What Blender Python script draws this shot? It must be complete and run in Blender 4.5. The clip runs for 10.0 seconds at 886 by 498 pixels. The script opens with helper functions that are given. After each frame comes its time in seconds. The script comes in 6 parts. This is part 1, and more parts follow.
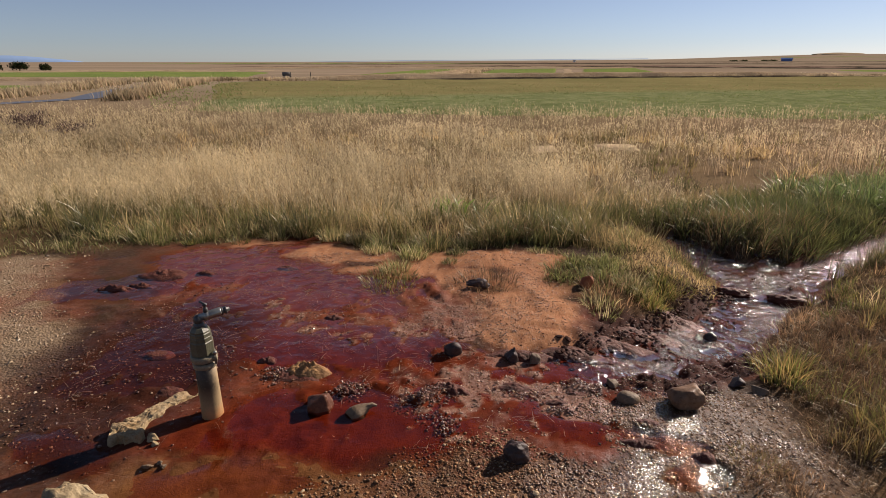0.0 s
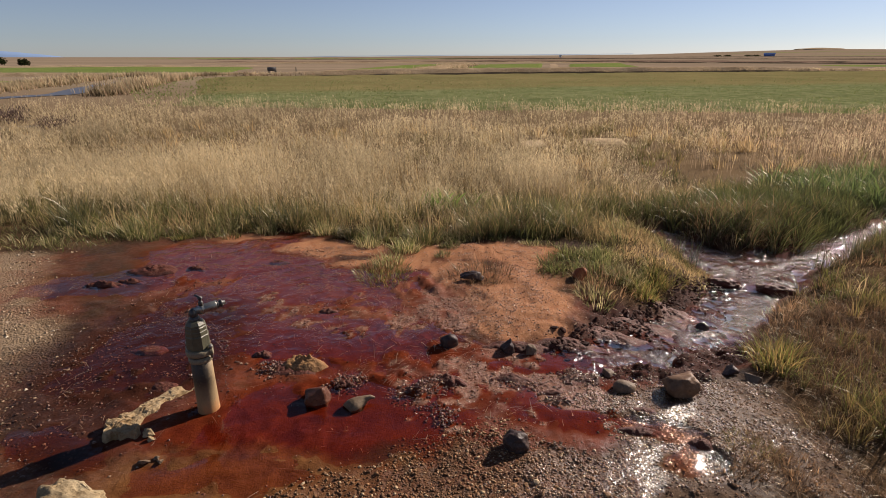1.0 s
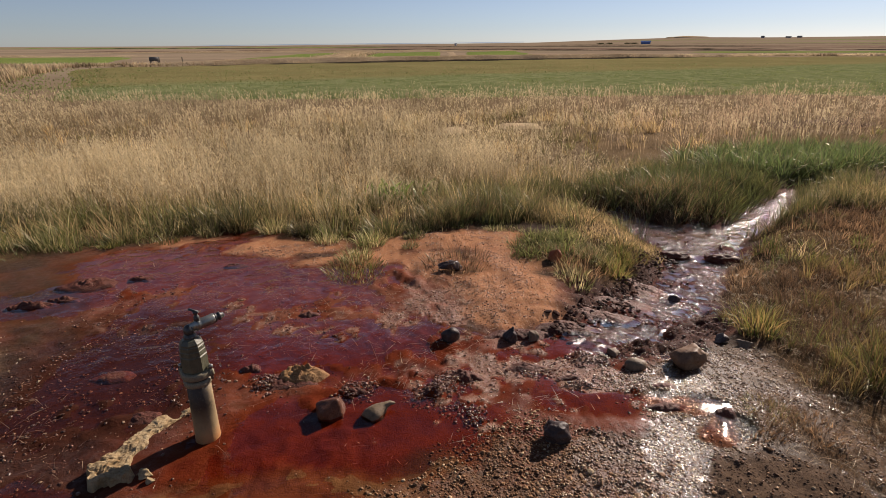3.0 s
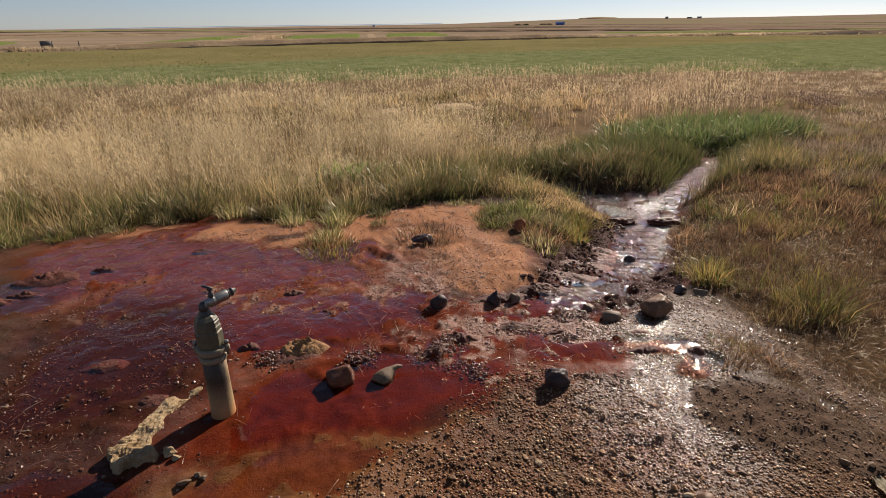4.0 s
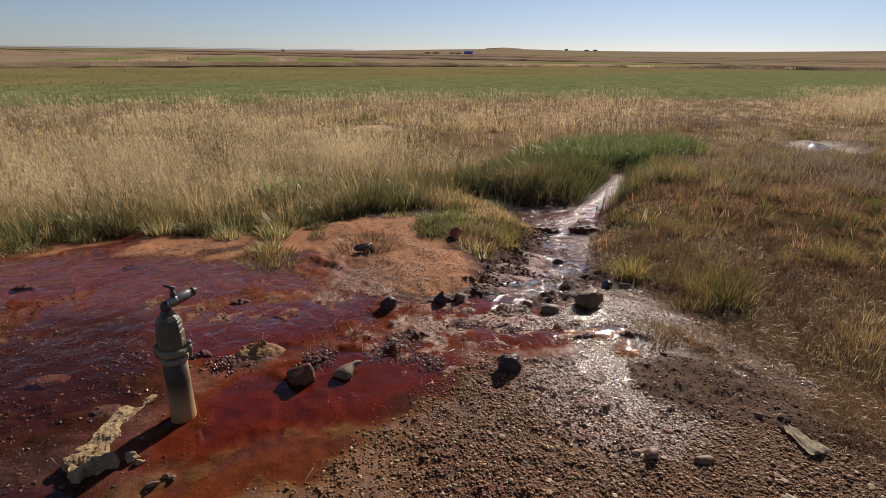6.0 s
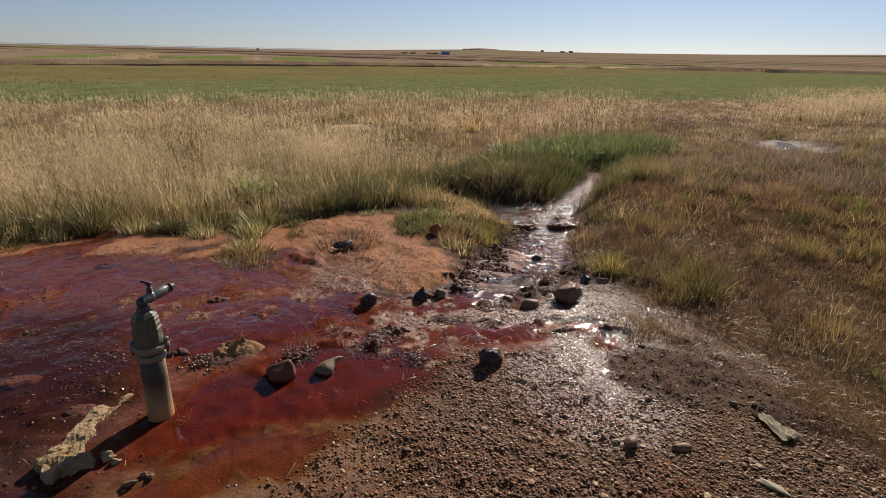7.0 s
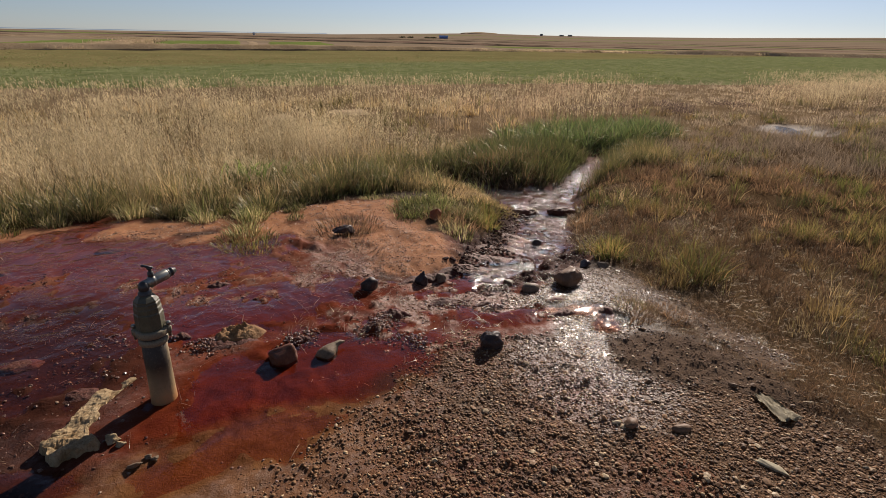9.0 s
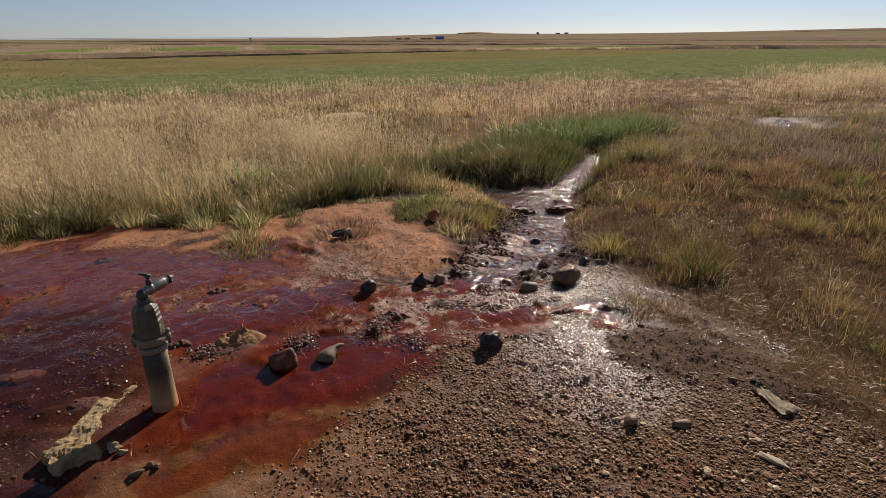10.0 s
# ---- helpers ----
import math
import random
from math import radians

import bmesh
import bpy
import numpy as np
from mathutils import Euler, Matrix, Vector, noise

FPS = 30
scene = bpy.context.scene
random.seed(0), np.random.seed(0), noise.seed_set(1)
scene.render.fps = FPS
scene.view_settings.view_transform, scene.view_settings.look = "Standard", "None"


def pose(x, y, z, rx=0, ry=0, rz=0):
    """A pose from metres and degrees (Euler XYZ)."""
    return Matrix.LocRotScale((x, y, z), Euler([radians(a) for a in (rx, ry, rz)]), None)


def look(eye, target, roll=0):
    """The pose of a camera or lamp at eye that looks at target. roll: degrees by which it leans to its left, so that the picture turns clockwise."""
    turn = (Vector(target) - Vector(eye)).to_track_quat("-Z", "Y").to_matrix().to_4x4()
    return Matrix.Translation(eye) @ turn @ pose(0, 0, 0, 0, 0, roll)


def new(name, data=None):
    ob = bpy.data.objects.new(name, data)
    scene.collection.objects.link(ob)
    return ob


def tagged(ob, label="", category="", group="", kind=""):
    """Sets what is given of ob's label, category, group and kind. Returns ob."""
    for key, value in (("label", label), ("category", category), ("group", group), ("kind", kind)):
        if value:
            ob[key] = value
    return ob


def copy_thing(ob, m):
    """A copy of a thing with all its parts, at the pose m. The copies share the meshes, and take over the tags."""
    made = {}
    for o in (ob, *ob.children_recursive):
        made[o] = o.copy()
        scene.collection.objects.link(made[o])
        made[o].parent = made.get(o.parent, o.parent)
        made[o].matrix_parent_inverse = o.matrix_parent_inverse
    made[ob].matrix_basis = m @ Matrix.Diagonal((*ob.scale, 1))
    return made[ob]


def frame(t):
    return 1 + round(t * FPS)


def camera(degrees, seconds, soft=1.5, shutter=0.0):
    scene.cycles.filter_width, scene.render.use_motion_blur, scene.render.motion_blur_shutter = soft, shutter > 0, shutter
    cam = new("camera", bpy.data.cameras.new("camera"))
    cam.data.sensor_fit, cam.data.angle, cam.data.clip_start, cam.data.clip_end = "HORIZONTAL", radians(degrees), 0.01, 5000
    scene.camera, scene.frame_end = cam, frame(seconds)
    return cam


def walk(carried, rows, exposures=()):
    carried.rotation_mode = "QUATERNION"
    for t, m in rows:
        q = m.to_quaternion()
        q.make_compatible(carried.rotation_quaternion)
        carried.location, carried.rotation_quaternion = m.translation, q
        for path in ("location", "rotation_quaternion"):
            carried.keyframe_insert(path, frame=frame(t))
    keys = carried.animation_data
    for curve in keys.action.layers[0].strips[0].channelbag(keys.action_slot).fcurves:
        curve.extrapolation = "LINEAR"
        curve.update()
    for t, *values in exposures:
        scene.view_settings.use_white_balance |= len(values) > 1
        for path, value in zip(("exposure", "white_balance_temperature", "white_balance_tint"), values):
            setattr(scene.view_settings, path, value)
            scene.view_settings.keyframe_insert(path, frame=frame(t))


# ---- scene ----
cam = camera(78.0, 10.0, 0.75)
PATH = [
    (0, (-0.218, 0.242, 1.375), (-0.299, 2.131, 0.723), 0.1),
    (0.5, (-0.229, 0.232, 1.356), (-0.301, 2.119, 0.697), 0.1),
    (1, (-0.256, 0.24, 1.356), (-0.292, 2.125, 0.689), 0.1),
    (1.5, (-0.304, 0.265, 1.361), (-0.288, 2.151, 0.695), 0.2),
    (2, (-0.413, 0.34, 1.355), (-0.338, 2.224, 0.686), 0.1),
    (2.5, (-0.549, 0.396, 1.355), (-0.401, 2.267, 0.663), 0.0),
    (2.7, (-0.585, 0.399, 1.339), (-0.383, 2.264, 0.645), 0.1),
    (3.8, (-0.911, 0.354, 1.287), (-0.411, 2.14, 0.539), -0.5),
    (4, (-0.95, 0.335, 1.289), (-0.41, 2.106, 0.532), -0.3),
    (4.1, (-0.981, 0.317, 1.289), (-0.401, 2.079, 0.541), -0.4),
    (4.5, (-1.031, 0.244, 1.288), (-0.405, 1.988, 0.535), 0.2),
    (5, (-1.064, 0.233, 1.26), (-0.363, 1.959, 0.532), 0.7),
    (5.5, (-1.114, 0.251, 1.242), (-0.342, 1.963, 0.555), 0.9),
    (7, (-1.156, 0.243, 1.209), (-0.255, 1.897, 0.539), 1.6),
    (7.5, (-1.166, 0.25, 1.206), (-0.258, 1.896, 0.522), 1.8),
    (8, (-1.17, 0.251, 1.204), (-0.264, 1.892, 0.506), 1.9),
    (8.5, (-1.166, 0.248, 1.196), (-0.264, 1.886, 0.485), 1.9),
    (9, (-1.164, 0.246, 1.2), (-0.266, 1.882, 0.482), 1.5),
    (9.5, (-1.157, 0.237, 1.201), (-0.261, 1.875, 0.484), 0.7),
    (10, (-1.151, 0.234, 1.204), (-0.257, 1.873, 0.488), 0.1),
]
walk(cam, [(t, look(eye, target, roll)) for t, eye, target, roll in PATH], [(0.0, 0.57, 6280, 19), (2.5, 0.5, 6300, 19), (4.2, 0.6, 6320, 18), (6.0, 0.4, 6240, 17), (10.0, 0.36, 6240, 17)])

# ---------------- world, sun ----------------
SUN_AZ, SUN_EL = 52.0, 28.0          # degrees, azimuth from +y towards +x
world = bpy.data.worlds.new("world")
scene.world = world
world.use_nodes = True
wn = world.node_tree.nodes
wl_ = world.node_tree.links
wn.clear()
sky = wn.new("ShaderNodeTexSky")
sky.sky_type = 'NISHITA'
sky.sun_disc = False
sky.sun_elevation = radians(SUN_EL)
sky.sun_rotation = radians(SUN_AZ)
sky.altitude = 1500
sky.air_density = 0.9
sky.dust_density = 0.4
sky.ozone_density = 4.0
bg = wn.new("ShaderNodeBackground")
bg.inputs["Strength"].default_value = 0.050
wo = wn.new("ShaderNodeOutputWorld")
haze = wn.new("ShaderNodeHueSaturation")      # thin haze pales the sky
haze.inputs["Saturation"].default_value = 0.76
wl_.new(sky.outputs[0], haze.inputs["Color"])
wl_.new(haze.outputs[0], bg.inputs[0])
wl_.new(bg.outputs[0], wo.inputs[0])

sun_data = bpy.data.lights.new("sun", 'SUN')
sun_data.energy = 5.0
sun_data.angle = radians(0.6)
sun_data.color = (1.0, 0.87, 0.69)
sun = new("sun", sun_data)
_s = Vector((math.sin(radians(SUN_AZ)) * math.cos(radians(SUN_EL)), math.cos(radians(SUN_AZ)) * math.cos(radians(SUN_EL)), math.sin(radians(SUN_EL))))
sun.matrix_world = look(_s * 50, (0, 0, 0))


# ---------------- numeric helpers ----------------
def sm(a, b, v):
    u = np.clip((v - a) / (b - a), 0, 1)
    return u * u * (3 - 2 * u)


def hash2(ix, iy, seed):
    n = np.sin(ix * 127.1 + iy * 311.7 + seed * 74.7) * 43758.5453
    return n - np.floor(n)


def vnoise(x, y, seed=0):
    """Value noise from -1 to 1."""
    ix, iy = np.floor(x), np.floor(y)
    fx, fy = x - ix, y - iy
    fx, fy = fx * fx * (3 - 2 * fx), fy * fy * (3 - 2 * fy)
    a, b = hash2(ix, iy, seed), hash2(ix + 1, iy, seed)
    c, d = hash2(ix, iy + 1, seed), hash2(ix + 1, iy + 1, seed)
    return 2 * ((a * (1 - fx) + b * fx) * (1 - fy) + (c * (1 - fx) + d * fx) * fy) - 1


def fbm(x, y, scale, seed=0, octaves=4):
    """Layered value noise; scale is the size of the largest bumps in metres."""
    v, amp, tot = 0, 1.0, 0
    f = 1.0 / scale
    for o in range(octaves):
        v = v + amp * vnoise(x * f + 17.3 * o, y * f - 9.1 * o, seed + o)
        tot += amp
        amp *= 0.5
        f *= 2.03
    return v / tot


def ell(x, y, cx, cy, rx, ry, turn=0.0):
    """1 in the middle of an ellipse, 0 on its rim, negative outside."""
    c, s = math.cos(radians(turn)), math.sin(radians(turn))
    dx, dy = x - cx, y - cy
    return 1 - np.sqrt(((dx * c + dy * s) / rx) ** 2 + ((-dx * s + dy * c) / ry) ** 2)


def along(x, y, line):
    """Distance to a polyline, and the further values of its points where it is nearest."""
    best = np.full(np.shape(x), 1e9)
    vals = [np.zeros(np.shape(x)) for _ in line[0][2:]]
    for (x0, y0, *v0), (x1, y1, *v1) in zip(line, line[1:]):
        dx, dy = x1 - x0, y1 - y0
        k = np.clip(((x - x0) * dx + (y - y0) * dy) / (dx * dx + dy * dy), 0, 1)
        d = np.hypot(x - x0 - k * dx, y - y0 - k * dy)
        nearer = d < best
        best = np.where(nearer, d, best)
        vals = [np.where(nearer, a + k * (c - a), v) for a, c, v in zip(v0, v1, vals)]
    return (best, *vals)


# ---------------- the plan ----------------
PIPE = (-1.24, 2.10)
# x, y, bed height, half width
CHANNEL = [(-0.1, 2.42, -0.015, 0.09), (0.45, 2.62, -0.06, 0.10), (0.8, 2.82, -0.13, 0.15), (1.22, 3.18, -0.20, 0.16), (1.66, 3.58, -0.26, 0.15), (1.98, 4.1, -0.30, 0.26), (2.35, 4.5, -0.31, 0.24), (3.0, 4.85, -0.33, 0.14), (3.75, 5.4, -0.35, 0.18), (4.3, 5.9, -0.37, 0.08), (5.0, 6.4, -0.40, 0.05)]
BRANCH = [(2.05, 4.35, -0.30, 0.26), (1.98, 4.8, -0.30, 0.22), (1.84, 5.4, -0.29, 0.12)]
FAR_STREAM = [(9.25, 5.55, -0.46, 0.2), (9.9, 6.2, -0.47, 0.3), (10.6, 6.8, -0.48, 0.25), (11.4, 7.5, -0.52, 0.2)]
EL_AZ = ([-180, -60, -38, -20, -10, 0, 10, 18, 25, 32, 38, 45, 54, 65, 100, 180], [-0.2, -0.45, -0.43, -0.3, -0.12, -0.02, 0.05, 0.14, 0.37, 0.58, 0.52, 0.55, 0.66, 0.9, 0.4, -0.2])


def smooth_ground(x, y):
    """The lie of the land without its small lumps."""
    z = -0.5 * sm(3.8, 8.5, y) - 0.05 * sm(0.2, 1.4, x) * (1 - sm(3.8, 8.5, y))
    z = z + 0.03 * sm(-2.0, -4.5, x) * (1 - sm(3.8, 8.5, y))
    for line, bank in ((CHANNEL, 0.42), (BRANCH, 0.4), (FAR_STREAM, 0.6)):
        d, v, w = along(x, y, line)
        k = 1 - sm(w, w + bank, d + 0.05 * fbm(x, y, 0.35, 5))
        z = z * (1 - k) + np.minimum(z, v) * k
    r = np.hypot(x, y)
    el = np.interp(np.degrees(np.arctan2(x, y)), *EL_AZ)
    z = z + sm(250, 2600, r) * r * np.tan(np.radians(el))
    return z + 0.05 * sm(5, 30, r) * fbm(x, y, 6.0, 3, 3)


def masks(x, y):
    """Where the ground is red slime, orange crust, pebbles, silt, turf, and how deep the water film lies."""
    wx = x + 0.16 * fbm(x, y, 0.5, 11, 4) + 0.05 * fbm(x, y, 0.12, 12, 3)
    wy = y + 0.16 * fbm(x, y, 0.5, 13, 4) + 0.05 * fbm(x, y, 0.12, 14, 3)
    red = np.max([ell(wx, wy, -0.95, 2.4, 0.78, 0.68), ell(wx, wy, -1.15, 3.1, 0.85, 0.75), ell(wx, wy, -1.7, 3.8, 0.7, 0.8, 20),
                  ell(wx, wy, -0.2, 2.3, 0.62, 0.40), ell(wx, wy, 0.12, 2.08, 0.36, 0.27), ell(wx, wy, 0.35, 2.5, 0.55, 0.27, 15), ell(wx, wy, -0.5, 3.3, 0.5, 0.45), 0.4 * ell(wx, wy, -1.62, 2.5, 0.55, 0.55)], axis=0)
    dch, vch, hch = along(wx, wy, CHANNEL)
    dbr, vbr, hbr = along(wx, wy, BRANCH)
    chan = np.maximum((1 - dch / (hch + 0.22)) * sm(0.2, 0.7, wx), 1 - dbr / (hbr + 0.15))
    red = sm(-0.22, 0.32, np.maximum(red, chan * 0.8) + 0.18 * fbm(x, y, 0.25, 16, 4))
    orange = np.max([ell(wx, wy, -1.22, 4.08, 0.36, 0.2, -10), ell(wx, wy, 0.08, 4.0, 0.62, 0.32, 8), ell(wx, wy, 0.10, 3.05, 0.42, 0.42, -25), ell(wx, wy, -0.72, 3.75, 0.34, 0.22), ell(wx, wy, -0.25, 3.55, 0.3, 0.3), ell(wx, wy, 0.3, 3.5, 0.4, 0.35), ell(wx, wy, -2.0, 4.32, 0.3, 0.1), ell(wx, wy, -1.0, 4.1, 0.5, 0.17, -8), ell(wx, wy, -0.5, 3.98, 0.42, 0.2)], axis=0)
    orange = sm(-0.25, 0.55, orange + 0.45 * fbm(x, y, 0.22, 15, 4))
    yb = np.interp(wx, [-1.35, -1.1, -0.8, -0.5, -0.25, -0.05, 0.05, 0.3, 0.45, 0.8, 1.0, 1.25], [1.3, 1.52, 1.68, 1.82, 2.06, 2.08, 1.86, 1.86, 1.95, 1.72, 1.4, 0.7])
    pebble = sm(-0.06, 0.1, yb - wy)
    xl = np.interp(wy, [1.4, 1.9, 2.5, 3.3, 3.9], [-1.75, -2.0, -2.05, -2.75, -3.1])
    pebble = np.maximum(pebble, sm(-0.25, 0.3, xl - wx))
    strip = 1 - along(wx, wy, [(1.04, 2.35), (1.05, 1.9), (1.04, 1.6), (1.02, 1.38)])[0] / 0.12
    silt = sm(-0.15, 0.3, np.maximum(ell(wx, wy, 0.75, 2.15, 0.42, 0.42), strip))
    soil = sm(-0.1, 0.35, np.maximum(ell(wx, wy, 0.66, 1.5, 0.27, 0.3, 15), 0.8 * ell(wx, wy, 0.84, 1.3, 0.16, 0.4, 10)))
    yg = np.interp(wx, [-6, -4, -3.3, -2.7, -2.2, -1.9, -1.6, -1.2, -0.75, -0.3, 0.3, 0.6, 1.0], [3.5, 3.72, 3.85, 4.15, 4.34, 4.46, 4.56, 4.36, 4.1, 4.25, 4.4, 4.5, 4.3])
    turf = sm(-0.08, 0.12, wy - yg)
    turf = np.maximum(turf, sm(-0.1, 0.2, ell(wx, wy, 0.82, 3.75, 0.45, 0.55, -20)))
    xr = np.interp(wy, [0.0, 0.8, 1.04, 1.32, 1.61, 1.84, 2.0, 2.14, 2.3, 2.45, 2.7, 3.2, 3.8, 4.3], [0.76, 0.79, 0.83, 0.89, 0.88, 0.82, 0.9, 1.02, 1.16, 1.14, 1.30, 1.5, 2.05, 2.6])
    turf = np.maximum(turf, sm(-0.06, 0.12, wx - xr) * (1 - 0.85 * sm(0.0, 0.4, strip)))
    turf = turf * (1 - sm(0.25, 0.5, chan)) * (1 - sm(-0.2, 0.2, 1 - along(wx, wy, FAR_STREAM)[0] / 0.55))
    pool = np.max([0.9 * ell(wx, wy, -2.45, 3.35, 0.5, 0.3, 15), 1.3 * ell(wx, wy, -1.75, 3.95, 0.85, 0.55, 20), 1.1 * ell(wx, wy, -0.5, 3.52, 0.34, 0.17), ell(wx, wy, 0.57, 2.03, 0.2, 0.08, -15),
                   ell(wx, wy, 0.66, 1.88, 0.1, 0.07), 1.0 * ell(wx, wy, -0.75, 2.05, 0.66, 0.34, 5), 0.9 * ell(wx, wy, -0.15, 2.35, 0.4, 0.18, 15), 0.9 * ell(wx, wy, -0.8, 2.72, 0.72, 0.38), 0.9 * ell(wx, wy, -1.5, 3.1, 0.55, 0.45),
                   0.8 * ell(wx, wy, 0.22, 2.1, 0.3, 0.17), 0.5 * ell(wx, wy, 0.2, 2.4, 0.6, 0.3, 15), 1.0 * ell(wx, wy, -1.05, 3.45, 0.8, 0.48), 0.7 * ell(wx, wy, -1.66, 2.55, 0.46, 0.46), 0.8 * ell(wx, wy, -1.68, 1.9, 0.24, 0.13), 0.7 * ell(wx, wy, -1.05, 1.72, 0.42, 0.16)], axis=0)
    water = np.maximum(np.clip(pool, -0.6, 0.5) * 0.03, np.clip(4 * (1 - dch / (hch + 0.05)), -0.5, 1) * 0.02 * sm(-0.1, 0.45, wx + 0.1))
    water = np.maximum(water, np.clip(4 * (1 - dbr / (hbr + 0.05)), -0.5, 1) * 0.02)
    water = np.maximum(water, np.clip(4 * (1 - along(wx, wy, FAR_STREAM)[0] / 0.22), -0.5, 1) * 0.05)
    tan = np.max([ell(wx, wy, -0.2, 2.95, 0.42, 0.42), 0.6 * ell(wx, wy, -0.05, 2.38, 0.5, 0.3, 20), 0.65 * ell(wx, wy, 0.35, 2.25, 0.45, 0.3), 0.6 * ell(wx, wy, -0.55, 2.95, 0.35, 0.3), 0.4 * ell(wx, wy, -1.2, 3.0, 0.6, 0.4)], axis=0)
    tan = sm(0.26, 0.62, tan + 0.5 * fbm(x, y, 0.2, 69, 4) + 0.75 * fbm(x, y, 0.06, 70, 4)) * (1 - turf)
    water = water - 0.03 * orange * (1 - sm(0.0, 0.5, chan)) - 0.018 * tan * (1 - sm(0.2, 0.7, chan))
    seep = np.max([ell(wx, wy, 0.5, 1.75, 0.3, 0.42, -10), ell(wx, wy, 0.66, 2.2, 0.3, 0.24), 1.1 * ell(wx, wy, 0.3, 1.55, 0.36, 0.42)], axis=0) - 0.6 * soil
    seep = np.clip(seep - 0.14 + 0.9 * fbm(x, y, 0.1, 67, 4), -0.6, 0.7) * 0.012
    return dict(tan=tan, seep=seep, red=red, orange=orange, pebble=pebble * (1 - turf) * (1 - 0.85 * soil), silt=silt * (1 - soil), soil=soil * (1 - turf), turf=turf, water=water, chan=sm(-0.1, 0.6, chan), bank=sm(-0.15, 0.3, chan) * (1 - sm(0.002, 0.012, water)))


def lane(x, y):
    """1 where the gravel is soaked, 0 where it has drained."""
    return sm(-0.15, 0.35, np.maximum(ell(x, y, 0.26, 1.62, 0.36, 0.5, -8), ell(x, y, 0.55, 2.0, 0.4, 0.35)) + 0.3 * fbm(x, y, 0.2, 225, 3))


def lumps(x, y, m):
    """Small relief: clods in the mud, grains in the silt, humps under the turf."""
    n1 = fbm(x, y, 0.22, 21, 5)
    ridge = 1 - np.abs(fbm(x, y, 0.10, 31, 4)) * 2.2
    churn = sm(-0.05, 0.35, fbm(x, y, 0.45, 33, 3))
    mud = 0.006 * n1 + 0.013 * np.clip(ridge - 0.45, 0, 1) * churn
    mud = mud + 0.0025 * fbm(x, y, 0.03, 35, 2) * (0.4 + churn)
    clod = sm(0.15, 0.5, fbm(x, y, 0.34, 41, 3)) * 0.032 * np.clip(fbm(x, y, 0.07, 43, 3) + 0.25, 0, 1)
    near = 1 - sm(6, 12, np.hypot(x, y))
    bankside = m["bank"]
    rough = (fbm(x, y, 0.16, 51, 5) * 0.05 + fbm(x, y, 0.045, 53, 3) * 0.03 + 0.012) * bankside
    crumbly = m["soil"] * (0.026 * np.abs(fbm(x, y, 0.11, 155, 4)) + 0.012 * fbm(x, y, 0.04, 156, 3))
    tread = 0.012 * fbm(x, y, 0.09, 55, 3) * m["silt"] * sm(0.4, 0.7, x)
    dent = -0.022 * np.maximum(sm(0.0, 0.4, ell(x, y, 0.57, 2.03, 0.21, 0.075, -15)), sm(0, 0.4, ell(x, y, 0.67, 1.88, 0.10, 0.08)))
    return near * (dent + (mud + clod * (0.3 + 0.7 * m["red"])) * (1 - 0.5 * m["pebble"]) * (1 - 0.5 * m["orange"]) + 0.024 * m["orange"] * (1 - m["turf"]) * sm(-0.5, 0.0, x) * (0.7 + 0.6 * fbm(x, y, 0.18, 58, 4)) + rough + crumbly + tread + m["chan"] * (1 - m["bank"]) * 0.034 * (fbm(x, y, 0.13, 57, 4) - 0.12)) + m["turf"] * near * 0.03 * fbm(x, y, 0.5, 61, 3)


def ground_z(x, y):
    x, y = np.asarray(x, float), np.asarray(y, float)
    return smooth_ground(x, y) + lumps(x, y, masks(x, y))


def mesh_from(name, verts, tris, material, attrs=None, smooth=True):
    """A mesh object from arrays of vertices and of faces with equal corner counts."""
    verts, tris = np.asarray(verts, np.float32), np.asarray(tris, np.int32)
    me = bpy.data.meshes.new(name)
    n = tris.shape[1]
    me.vertices.add(len(verts))
    me.vertices.foreach_set("co", verts.ravel())
    me.loops.add(tris.size)
    me.loops.foreach_set("vertex_index", tris.ravel())
    me.polygons.add(len(tris))
    me.polygons.foreach_set("loop_start", np.arange(0, tris.size, n, dtype=np.int32))
    me.polygons.foreach_set("use_smooth", np.full(len(tris), smooth, bool))
    me.update(calc_edges=True)
    for key, val in (attrs or {}).items():
        a = me.attributes.new(key, 'FLOAT', 'POINT')
        a.data.foreach_set("value", np.asarray(val, np.float32))
    me.materials.append(material)
    return me


def grid_faces(nx, ny):
    i = np.arange(nx * ny).reshape(ny, nx)
    return np.stack([i[:-1, :-1], i[:-1, 1:], i[1:, 1:], i[1:, :-1]], -1).reshape(-1, 4)


